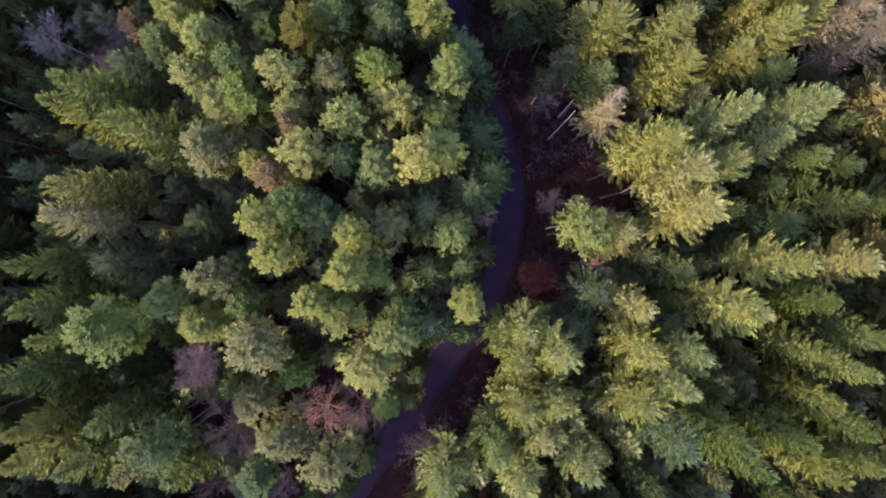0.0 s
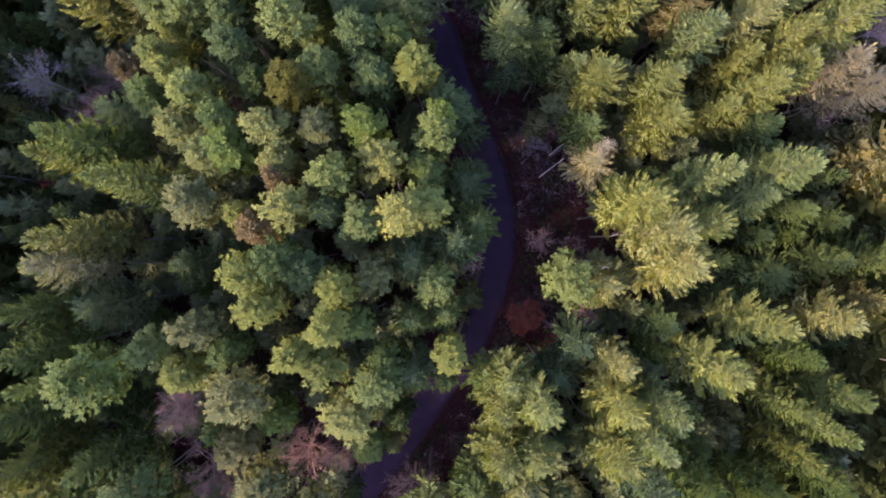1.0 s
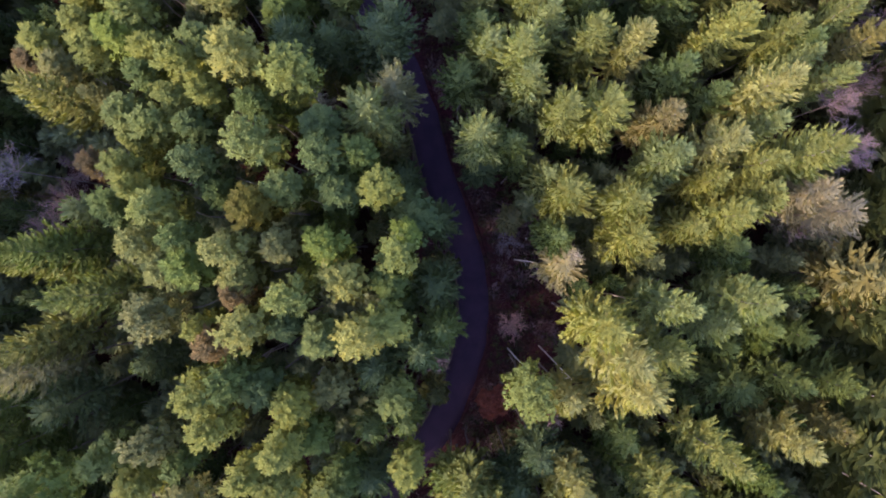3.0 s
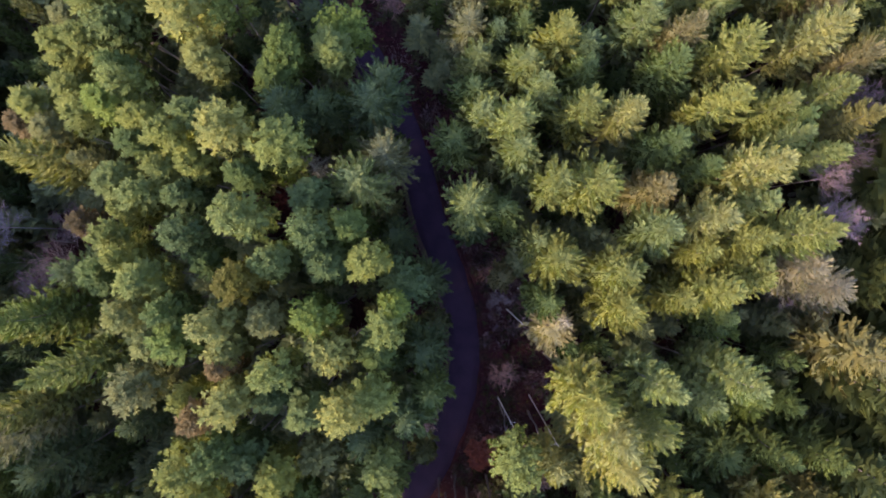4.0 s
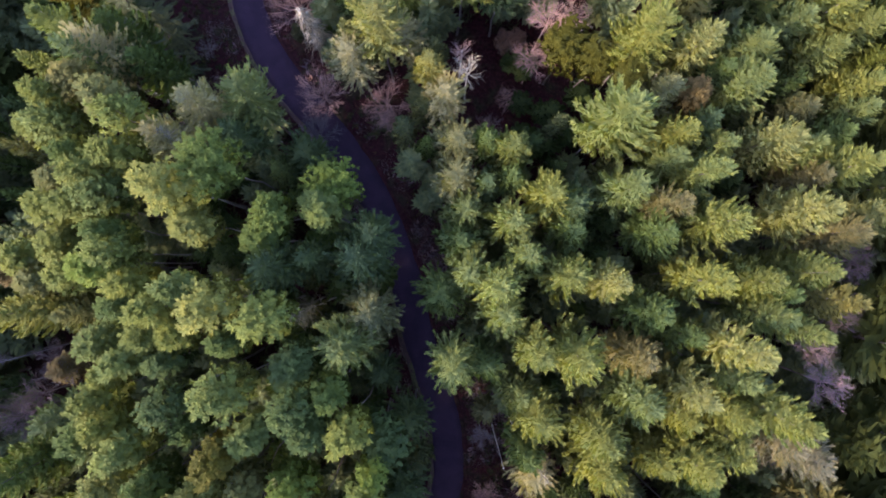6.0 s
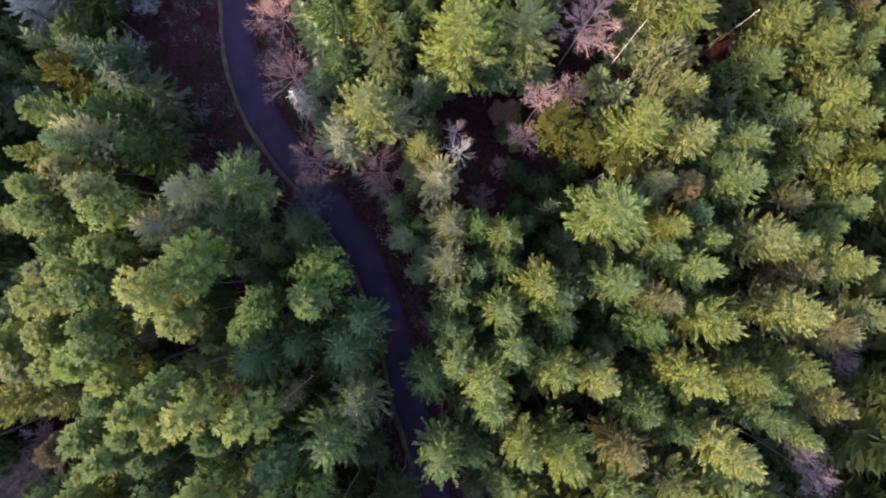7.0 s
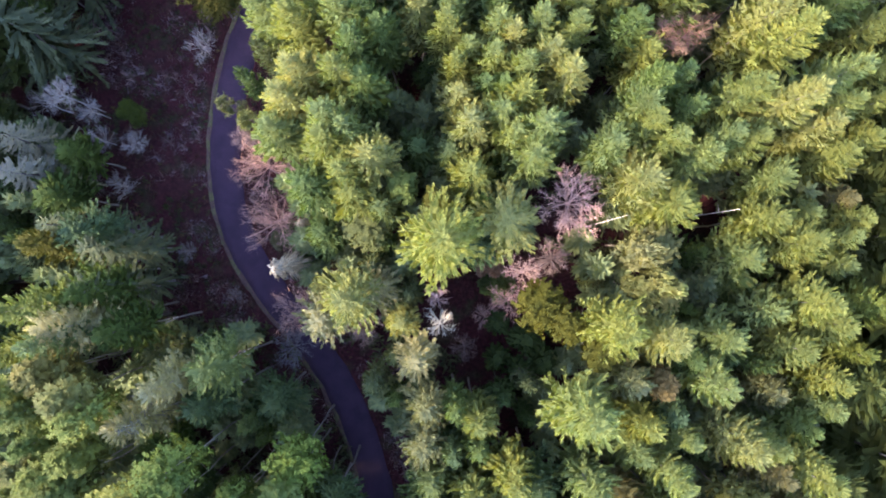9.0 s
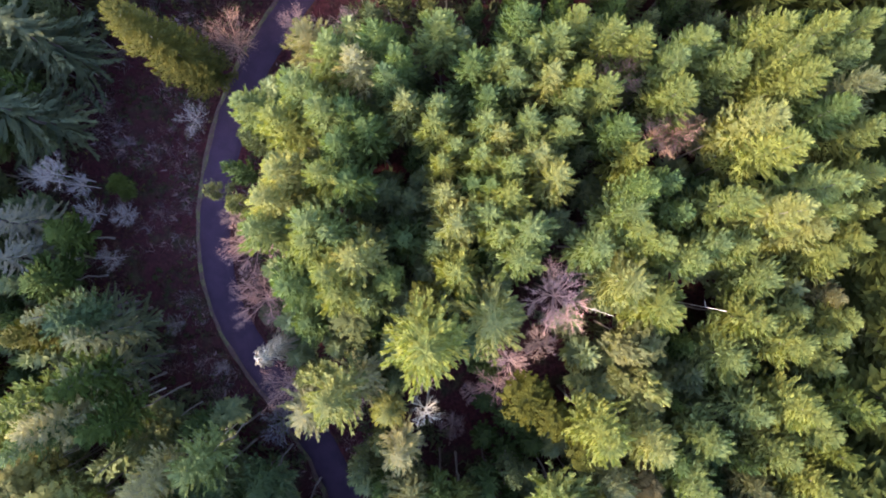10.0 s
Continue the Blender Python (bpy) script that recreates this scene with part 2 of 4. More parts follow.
def fir_crown(rng, height, radius, length, power, lift, gap=0.40, ring=6, sparse=0.0, spray=1.0, few=1.0, curl=0.5, fat=1.0, needles=BRIGHT_NEEDLES, tuft=0.0, shoulder=None, finger=0.0):
    """A conifer's crown: rings of boughs, each a plume of needle sprays whose tip turns up."""
    verts, faces = [], []
    d, up = 0.12, Vector((0, 0, 1))
    lobes = [rng.uniform(0, 6.28) for _ in range(3)]
    while d < length:
        part = d / length
        reach = radius * min(1.0, d / (shoulder or length)) ** power * (1.0 if part < 0.72 else 1 - 0.9 * (part - 0.72))
        turn = rng.uniform(0, 6.28)
        for b in range(ring):
            if rng.random() < sparse:
                continue
            a = turn + 6.28 * b / ring + rng.uniform(-0.45, 0.45)
            l = reach * rng.uniform(0.80 - 0.12 * finger, 1.16 + 0.12 * finger) * (1 + 0.10 * math.sin(2 * a + lobes[0]) + 0.07 * math.sin(3 * a + lobes[1] + d)) + 0.12
            out = Vector((math.cos(a), math.sin(a), 0))
            rise_at = lift + 0.9 * (1 - part) ** 3 + rng.uniform(-0.12, 0.12) - 0.35 * part
            base = Vector((0, 0, height - d + rng.uniform(-0.2, 0.2)))
            side = Vector((-out.y, out.x, 0))
            sway, plump = rng.gauss(0, 0.15) * l, rng.uniform(0.78, 1.3)
            count = max(1, round(few * (3 + 5.2 * min(l, 2.6))))
            if tuft >= 1.0:   # pines: round tufts of short needles along the bough
                tufts = max(2, round(few * (1.6 + 2.3 * min(l, 2.6))))
                for k in range(tufts):
                    s = 0.22 + 0.78 * (k + 0.7) / tufts
                    p = base + out * (l * s) + side * (sway * s * s + rng.gauss(0, 0.09) * l) + up * (l * (rise_at * s + curl * s * s * s) + rng.gauss(0, 0.05))
                    size = plump * spray * rng.uniform(0.8, 1.25)
                    for q in range(8):
                        turned = rng.uniform(0, 6.28)
                        way = Vector((math.cos(turned), math.sin(turned), rng.uniform(-0.15, 1.1)))
                        way = (way + out * 0.45).normalized()
                        flat = (way.cross(up).normalized() + up * rng.uniform(-0.5, 0.5)).normalized()
                        blade(verts, faces, p, way, flat, size, size * fat * rng.uniform(0.25, 0.38))
                count = 0
            for k in range(count):
                s = 0.16 + 0.84 * (k + 0.5) / count
                p = base + out * (l * s) + side * (sway * s * s + rng.gauss(0, 0.045) * (1 - 0.5 * finger) * l * s) + up * (l * (rise_at * s + curl * s * s * s) + rng.gauss(0, 0.03) * l)
                size = plump * spray * (0.20 + 0.24 * min(l, 2.0) * (1.2 - s)) * rng.uniform(0.75, 1.3) * (1 + 0.12 * finger)
                for hand in (-1, 1):
                    way = (out * rng.uniform(0.55 - 0.5 * tuft, 1.0) + side * hand * rng.uniform(0.25 - 0.2 * tuft, 0.85) * (1 - 0.5 * finger) + up * rng.uniform(0.05 + 0.3 * tuft, 0.75 + 0.6 * tuft)).normalized()
                    flat = (way.cross(up).normalized() + up * rng.uniform(-0.45, 0.45)).normalized()
                    blade(verts, faces, p, way, flat, size, size * rng.uniform(0.20, 0.30) * fat)
            tip = base + out * l * 0.90 + side * sway * 0.81 + up * (l * (rise_at + curl * 0.75))
            for hand in (-1, 1):
                way = (out * 0.7 + side * hand * 0.2 + up * rng.uniform(0.4, 1.2)).normalized()
                blade(verts, faces, tip, way, (side + up * hand * 0.6).normalized(), (0.26 + 0.20 * min(l, 2.0)) * spray, 0.10 * spray)
        d += gap * rng.uniform(0.75, 1.25) * (0.62 + 0.5 * part)
    for k in range(14):
        a = k * 2.4
        way = Vector((math.cos(a) * 0.45, math.sin(a) * 0.45, 1)).normalized()
        blade(verts, faces, Vector((0, 0, height - 0.1 - 0.06 * k)), way, Vector((-math.sin(a), math.cos(a), 0)), 0.35, 0.06)
    return rounded(mesh_of("crown", verts, faces, needles), height - 3.2 if tuft >= 1.0 else None, radius)


def limbs(verts, faces, rng, p, way, length, thick, depth, spreadout, fork=3, twist=0.25):
    """Adds a bare limb that forks again and again."""
    line, q, w = [p], p.copy(), way.copy()
    for k in range(3):
        w = (w + Vector((rng.gauss(0, twist), rng.gauss(0, twist), rng.gauss(0, twist * 0.6) + 0.05))).normalized()
        q = q + w * length / 3
        line.append(q.copy())
    tube(verts, faces, line, [max(0.011, thick * q) for q in (1, 0.85, 0.68, 0.5)], 4 if thick > 0.03 else 3)
    if depth < 2:
        for k in range(5 + 13 * (depth == 0)):
            a = rng.choice(line[1:])
            side = Vector((rng.gauss(0, 1), rng.gauss(0, 1), rng.gauss(0.25, 0.8))).normalized()
            v = (w + side * 0.9).normalized()
            blade(verts, faces, a, v, v.orthogonal().normalized(), length * rng.uniform(0.5, 1.1), 0.011)
    if depth:
        for k in range(fork + (depth > 2)):
            s = 1 + k % 3
            side = Vector((rng.gauss(0, 1), rng.gauss(0, 1), rng.gauss(0.15, 0.6))).normalized()
            limbs(verts, faces, rng, line[s], (w + side * spreadout).normalized(), length * rng.uniform(0.55, 0.8), thick * 0.5, depth - 1, spreadout, fork, twist)


def bare_tree_meshes(rng, height, radius):
    """A leafless broadleaf: a stem, pale limbs that spread like a fan and a haze of fine twigs."""
    tv, tf, bv, bf, cv, cf = [], [], [], [], [], []
    fork = height * 0.42
    line = [Vector((0, 0, 0)), Vector((rng.gauss(0, .1), rng.gauss(0, .1), fork * 0.5)), Vector((rng.gauss(0, .15), rng.gauss(0, .15), fork))]
    tube(tv, tf, line, [height * 0.013, height * 0.010, height * 0.008], 6)
    ends = []
    for k in range(16):
        a = 2.4 * k + rng.uniform(-0.3, 0.3)
        lean = 0.15 + 1.9 * (k / 15) ** 0.8 * rng.uniform(0.85, 1.15)
        w = Vector((math.cos(a) * lean, math.sin(a) * lean, 1.0)).normalized()
        p = line[-1] - Vector((0, 0, fork * 0.35 * k / 15))
        spoke, reach = [p], radius * rng.uniform(1.1, 1.7)
        for q in range(5):
            w = (w + Vector((rng.gauss(0, 0.10), rng.gauss(0, 0.10), rng.gauss(0.04, 0.08)))).normalized()
            spoke.append(spoke[-1] + w * reach / 5)
        tube(bv, bf, spoke, [0.036, 0.031, 0.026, 0.020, 0.014, 0.007], 4)
        for q in range(9):
            s = rng.choice((1, 2, 3, 3, 4))
            turned = Vector((rng.gauss(0, 1), rng.gauss(0, 1), rng.gauss(0.2, 0.6))).normalized()
            v = ((spoke[s + 1] - spoke[s]).normalized() + turned * 0.75).normalized()
            tip = spoke[s] + v * reach * rng.uniform(0.22, 0.42)
            middle = (spoke[s] + tip) / 2 + Vector((rng.gauss(0, 0.05), rng.gauss(0, 0.05), 0.04))
            tube(bv, bf, [spoke[s], middle, tip], [0.017, 0.013, 0.006], 3)
            ends += [(middle, v), (tip, v)]
        ends.append((spoke[-1], w))
    for p, w in ends:
        for q in range(13):
            v = (w + Vector((rng.gauss(0, 0.6), rng.gauss(0, 0.6), rng.gauss(0.1, 0.5)))).normalized()
            blade(cv, cf, p, v, v.orthogonal().normalized(), radius * rng.uniform(0.16, 0.40), 0.0085)
    return mesh_of("trunk", tv, tf, TWIGS), mesh_of("bough", bv, bf, TWIGS), mesh_of("crown", cv, cf, TWIGS)


def dead_conifer_meshes(rng, height, radius, length, flake=0.02):
    """A dead conifer: a pale pole with brittle whorls of drooping bare branches."""
    cv, cf = [], []
    d = 0.3
    while d < length:
        reach = radius * (d / length) ** (0.45 if flake else 0.30) + 0.06
        for b in range(9):
            a, l = rng.uniform(0, 6.28), reach * rng.uniform(0.4, 1.25)
            out = Vector((math.cos(a), math.sin(a), 0))
            p = Vector((0, 0, height - d))
            q = p + out * l * 0.55 + Vector((0, 0, 0.10 * l))
            r = p + out * l + Vector((0, 0, -0.05 * l))
            if flake == 0:
                r.z -= 0.9 * l
            tube(cv, cf, [p, q, r], [0.024, 0.016, 0.006] if flake else [0.045, 0.036, 0.018], 4)
            if flake == 0:   # brittle side twigs that hang from the branch
                for k in range(6):
                    u = p + (q - p) * rng.uniform(0.3, 1.0) if k < 2 else q + (r - q) * rng.random()
                    v = u + Vector((rng.gauss(0, 0.10), rng.gauss(0, 0.10), rng.uniform(-0.5, -0.1)))
                    tube(cv, cf, [u, v], [0.034, 0.016], 3)
                continue
            for k in range(8):
                u = p + out * l * rng.uniform(0.25, 1.0)
                v = Vector((rng.gauss(0, 1), rng.gauss(0, 1), rng.gauss(0, .7))).normalized()
                blade(cv, cf, u, v, v.orthogonal().normalized(), rng.uniform(0.2, 0.6), flake)
        d += rng.uniform(0.35, 0.6)
    return trunk_mesh(rng, height, 0.10, GREY_WOOD, 10), mesh_of("crown", cv, cf, TWIGS)


def leafy_crown(rng, height, radius, material=LEAVES, leaves=3200):
    """A bushy evergreen or broadleaf crown: leaf clumps on an uneven dome."""
    verts, faces = [], []
    clumps = []
    for _ in range(26):
        a, r, z = rng.uniform(0, 6.28), radius * rng.random() ** 0.5 * 0.85, 0
        z = height * (0.45 + 0.5 * math.sqrt(max(0.0, 1 - (r / radius) ** 2)) * rng.uniform(0.75, 1.05))
        clumps.append(Vector((math.cos(a) * r, math.sin(a) * r, z)))
    for _ in range(leaves):
        c = rng.choice(clumps)
        n = Vector((rng.gauss(0, 1), rng.gauss(0, 1), rng.gauss(0.3, 1))).normalized()
        p = c + n * radius * 0.30 * rng.uniform(0.6, 1.1)
        way = (n + Vector((rng.gauss(0, .5), rng.gauss(0, .5), rng.gauss(0, .5)))).normalized()
        side = way.orthogonal().normalized()
        blade(verts, faces, p, way, side, radius * 0.17, radius * 0.055)
    return mesh_of("crown", verts, faces, material, smooth=False)


def assemble(name, meshes, label, category, group):
    """A thing at the origin: an empty with its parts."""
    top = tagged(new(name), label, category, group)
    for me in meshes:
        o = new(me.name, me)
        o.parent = top
    return top


rng = random.Random(4)
H0 = 22.0
DOME, CONE, PLUME, SPIRE = {}, {}, {}, {}   # by the crown's radius


def pattern(name, stem, crown):
    return assemble(name, [trunk_mesh(rng, H0, stem), crown], "", "tree", "trees of the forest")


for size in (1.1, 1.6, 2.2):
    DOME[size] = [pattern("pine_tree", 0.12, fir_crown(rng, H0, size, 5.6, 0.52, 0.30, 0.48, 9, 0.0, 0.28, 1.0, 0.50, 0.85, DIM_NEEDLES, 1.0, 2.8)) for k in range(3)]
    CONE[size] = [pattern("fir_tree", 0.13, fir_crown(rng, H0, size, 10.5, 0.78, 0.20, 0.48, 7, 0.02, 0.90, 0.95, 0.62, 1.0, BRIGHT_NEEDLES, 0.42, 6.0, 0.7)) for k in range(3)]
    PLUME[size] = [pattern("fir_tree", 0.13, fir_crown(rng, H0, size, 8.6, 0.66, 0.06, 0.50, 8, 0.05, 0.80, 1.1, 0.38, 0.8, BRIGHT_NEEDLES, 0.3, 4.8, 0.75)) for k in range(2)]
    # firs too, but built with the darker hue
    SPIRE[size] = [pattern("fir_tree", 0.13, fir_crown(rng, H0, size, 10.5, 0.85, 0.12, 0.48, 7, 0.02, 0.90, 0.95, 0.48, 1.0, DIM_NEEDLES, 0.4, 7.5, 1.0)) for k in range(2)]
BIG = [assemble("spruce_tree", [trunk_mesh(rng, H0, 0.28), fir_crown(rng, H0, 2.4, 17.5, 0.62, -0.30, 0.85, 6, 0.1, 0.7, 2.4, 0.28, 0.62, BRIGHT_NEEDLES, 0.0, None, 1.4)], "", "tree", "trees of the forest")]
CEDAR = [assemble("cedar_tree", [trunk_mesh(rng, H0, 0.28), fir_crown(rng, H0, 2.4, 18.0, 0.50, -0.05, 0.36, 8, 0.0, 0.62, 1.35)], "", "tree", "trees of the forest")]
SMALL = [assemble("young_fir", [trunk_mesh(rng, 12.0, 0.10, BARK, 4), fir_crown(rng, 12.0, 1.7, 6.0, 0.62, 0.15, 0.55, 7, 0.05, 1.15, 0.6, 0.5, 1.3, DIM_NEEDLES, 0.4)], "", "tree", "young trees between the tall ones") for _ in range(3)]
BARE = [assemble("bare_tree", bare_tree_meshes(rng, 8.0, 2.2), "", "tree", "bare trees") for _ in range(4)]


def sapling_meshes(rng):
    tv, tf, cv, cf = [], [], [], []
    tube(tv, tf, [(0, 0, 0), (0.1, 0, 4), (0.0, 0.1, 8), (0, 0, 10.6)], [0.07, 0.055, 0.035, 0.01], 5)
    for k in range(16):
        a, z = rng.uniform(0, 6.28), rng.uniform(6.0, 10.6)
        l = 1.25 * (1 - 0.55 * (z - 6) / 4.6)
        way = Vector((math.cos(a), math.sin(a), rng.uniform(0.2, 0.7))).normalized()
        tube(tv, tf, [Vector((0, 0, z)), Vector((0, 0, z)) + way * l], [0.02, 0.006], 3)
        for q in range(80):
            p = Vector((0, 0, z)) + way * l * rng.uniform(0.3, 1.05) + Vector((rng.gauss(0, .14), rng.gauss(0, .14), rng.gauss(0, .14)))
            v = Vector((rng.gauss(0, 1), rng.gauss(0, 1), rng.gauss(0.3, 1))).normalized()
            blade(cv, cf, p, v, v.orthogonal().normalized(), 0.26, 0.08)
    return mesh_of("trunk", tv, tf, BARK), mesh_of("crown", cv, cf, LEAVES, False)


def star_meshes(rng):
    """A dead tree without bark: a pole and stout bare branches that spread like a star."""
    tv, tf, cv, cf = [], [], [], []
    tube(tv, tf, [(0, 0, 0), (0.08, 0, 4), (0, 0.06, 8), (0, 0, 12)], [0.12, 0.10, 0.07, 0.03], 6)
    for k in range(13):
        a, z = 2.4 * k + rng.uniform(-0.3, 0.3), 11.7 - 0.24 * k
        way = Vector((math.cos(a), math.sin(a), rng.uniform(0.1, 0.7))).normalized()
        limbs(cv, cf, rng, Vector((0, 0, z)), way, rng.uniform(0.75, 1.15), 0.045, 1, 0.5, 2, 0.14)
    return mesh_of("trunk", tv, tf, GREY_WOOD), mesh_of("crown", cv, cf, TWIGS)


SAPLING = [assemble("sapling", sapling_meshes(rng), "", "tree", "saplings")]
STAR = [assemble("dead_tree", star_meshes(rng), "", "tree", "dead trees") for _ in range(2)]
DEAD = [assemble("dead_tree", dead_conifer_meshes(rng, 12.0, 1.4, 6.0, 0.012), "", "tree", "dead trees") for _ in range(2)]
SNAG = [assemble("dead_tree", dead_conifer_meshes(rng, 12.0, 1.15, 8.0, 0), "", "tree", "dead trees")]
BUSH = [assemble("shrub", [leafy_crown(rng, 3.0, 1.5)], "", "shrub", "shrubs") for _ in range(2)]

SAYS = {BEIGE: "beige", OCHRE: "olive-yellow", STRAW: "straw-coloured", RUSSET: "russet", MAUVE: "mauve-grey", CREAM: "cream-coloured", PLUM: "dark plum-grey", UMBER: "umber-brown", SILVER: "silver-grey lichened", SAGE: "sage-green", LILAC: "pale lilac-grey", WHEAT: "straw-grey", LIGHT: "light green", PALE: "pale yellow-green", YELLOW: "yellow-green", GREEN: "dark green", BLUE: "blue-green", OLIVE: "grey-olive", BRIGHT: "bright green", RUST: "rusty brown",
        PINK: "pinkish grey", BROWN: "reddish brown", GREY: "silvery grey", WHITE: "bleached white"}


PLANTED = []


def plant(kinds, x, y, top, wide, tall, across, tone, label, slim=0.85):
    """Sets a copy of one of the kinds (built tall high and across in radius) on the land, its tip at that height."""
    foot = land(x, y) - 0.05
    k = (top - foot) / tall
    PLANTED.append((x, y, wide if kinds is BARE else 0.0))
    m = Matrix.Translation((x, y, foot)) @ Euler((rng.gauss(0, 0.012), rng.gauss(0, 0.012), rng.uniform(0, 6.28))).to_matrix().to_4x4() @ Matrix.Diagonal((wide / across, wide / across, k, 1))
    t = copy_thing(rng.choice(kinds), m)
    t["label"] = label
    for o in t.children:
        o.color = (*(tuple(0.80 * q for q in tone) if kinds is BARE and o.name.startswith("crown") else tone), 1)
        if kinds is BARE:   # the crown keeps its round form, the stem reaches up to it
            even = min(1.0, wide / across / k)
            if not o.name.startswith("trunk"):
                o.scale, o.location = (1, 1, even), (0, 0, tall * (1 - even))
            else:
                o.scale = (1, 1, (tall - 0.58 * tall * even) / (0.42 * tall))
        elif o.name.startswith("trunk") and kinds is not SAPLING:
            o.scale = (across / wide * slim, across / wide * slim, 1)
    return t


def stand_tree(kinds, x, y, top, wide, tone, label):
    size = min(kinds, key=lambda q: abs(q - wide))
    plant(kinds[size], x, y, top, wide, H0, size, tone, label % SAYS[tone])


def dome(x, y, top, wide, tone):
    stand_tree(DOME, x, y, top + 0.1, wide * 0.82, tone, "tall pine with a rounded crown of %s needles")


def cone(x, y, top, wide, tone):
    stand_tree(CONE, x, y, top + 0.3, wide * 0.98, tone, "tall slender fir with %s needles in dense forest")


def plume(x, y, top, wide, tone):
    stand_tree(PLUME, x, y, top + 0.2, wide * 1.02, tone, "loose feathery fir with %s boughs in dense forest")


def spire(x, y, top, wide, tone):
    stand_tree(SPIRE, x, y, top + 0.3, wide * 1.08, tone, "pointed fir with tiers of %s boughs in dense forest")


def road_x(y):
    return float(np.interp(y, ROAD[:, 1], ROAD[:, 0]))


def spruce(x, y, top, wide, tone):
    plant(BIG, x, y, top, wide, H0, 2.4, tone, "large spruce with long drooping %s boughs" % SAYS[tone])


def cedar(x, y, top, wide, tone):
    plant(CEDAR, x, y, top, wide, H0, 2.4, tone, "broad cedar with feathery %s foliage beside the road" % SAYS[tone])


def bare(x, y, top, wide, tone):
    top = max(top, land(x, y) + 2.6)
    plant(BARE, x, y, top + 0.5, wide * 0.80, 8.0, 2.5, tone, "leafless %s broadleaf with fine forked twigs" % SAYS[tone])


def sapling(x, y, top, wide, tone):
    plant(SAPLING, x, y, top, wide, 11.0, 1.3, tone, "thin broadleaf sapling with sparse %s leaves leaning over road" % SAYS[tone])


def star(x, y, top, wide, tone):
    plant(STAR, x, y, top, wide, 12.0, 1.3, tone, "dead tree whose %s bare branches spread like a star" % SAYS[tone])


def dead(x, y, top, wide, tone):
    plant(DEAD, x, y, top + 0.6, wide, 12.0, 1.4, tone, "dead conifer with %s bare branches" % SAYS[tone])


def snag(x, y, top, wide, tone):
    plant(SNAG, x, y, top, wide, 12.0, 1.0, tone, "dead conifer beside the road, its flaking branches %s" % SAYS[tone])


def shrub(x, y, top, wide, tone):
    plant(BUSH, x, y, max(top, land(x, y) + 1.4), wide, 3.0, 1.5, tone, "bushy %s shrub on the forest floor" % SAYS[tone])


def dead_pole(x, y, top, lean_x, lean_y, thick=0.085):
    verts, faces = [], []
    foot = land(x, y) - 0.1
    line = [Vector((x + lean_x * k / 5, y + lean_y * k / 5, foot + (top - foot) * k / 5)) for k in range(6)]
    tube(verts, faces, line, [thick * (1 - 0.15 * k) for k in range(6)], 6)
    for k in range(5):
        p = line[1] + (line[5] - line[1]) * rng.random()
        tube(verts, faces, [p, p + Vector((rng.gauss(0, .3), rng.gauss(0, .3), rng.uniform(-.1, .3)))], [0.025, 0.008], 3)
    tagged(new("dead_tree", mesh_of("dead_tree", verts, faces, GREY_WOOD)), "standing dead tree without bark, bleached pale grey pole", "dead tree", "dead poles")


# ---- the trees, stand by stand ----
dome(-14.6, -17.8, 17.8, 1.49, BLUE)
cone(0.4, -17.6, 19.1, 2.06, LIGHT)
spire(-20.9, -17.5, 17.9, 1.69, GREEN)
cone(5.9, -17.2, 20.1, 1.81, LIGHT)
spire(28.5, -17.0, 20.2, 1.93, YELLOW)
spire(31.7, -16.2, 19.3, 1.64, YELLOW)
dome(-9.1, -16.1, 17.8, 2.34, OLIVE)
cone(10.1, -16.1, 21.0, 1.66, LIGHT)
spire(-22.3, -15.9, 21.6, 1.55, OLIVE)
spire(21.9, -15.5, 21.7, 1.55, GREEN)
spire(-26.0, -15.4, 21.9, 1.73, GREEN)
dome(-12.7, -14.9, 17.8, 1.91, OLIVE)
cone(4.3, -14.9, 20.1, 1.69, GREEN)
spire(-28.0, -14.2, 23.5, 1.66, YELLOW)
dome(-20.5, -14.1, 21.6, 2.33, BLUE)
cone(7.5, -14.1, 20.1, 1.81, PALE)
spire(25.9, -14.0, 20.2, 1.44, GREEN)
plume(16.9, -13.5, 21.8, 1.74, BLUE)
spire(31.1, -13.5, 19.3, 1.64, GREEN)
spire(20.8, -13.3, 22.4, 1.60, GREEN)
dome(-4.9, -13.1, 12.9, 1.51, GREEN)
spire(-28.3, -12.2, 23.5, 1.48, YELLOW)
spire(-24.4, -12.1, 21.9, 1.73, GREEN)
cone(6.3, -12.0, 20.1, 2.10, YELLOW)
dome(-14.4, -11.7, 17.9, 2.03, STRAW)
spire(28.9, -11.3, 19.3, 1.85, YELLOW)
cone(14.4, -11.2, 21.2, 2.27, YELLOW)
cone(8.1, -11.1, 21.0, 1.77, YELLOW)
spire(-16.3, -10.6, 17.8, 1.91, GREEN)
dome(-12.1, -9.9, 15.8, 1.69, BRIGHT)
cone(16.2, -9.7, 24.0, 1.31, LIGHT)
dome(-5.9, -9.1, 19.1, 2.27, PALE)
# left-edge spire: its shade is put into the darker GREEN tone
spire(-28.3, -8.9, 23.5, 2.15, GREEN)
spire(29.7, -8.8, 21.7, 1.24, LIGHT)
cone(6.2, -8.5, 17.7, 2.04, YELLOW)
cone(8.4, -7.7, 21.5, 1.75, LIGHT)
spire(28.1, -7.7, 19.3, 1.48, LIGHT)
cone(18.1, -7.5, 22.4, 1.71, LIGHT)
cone(14.4, -7.0, 21.8, 1.93, YELLOW)
plume(5.4, -6.9, 13.4, 1.77, GREEN)
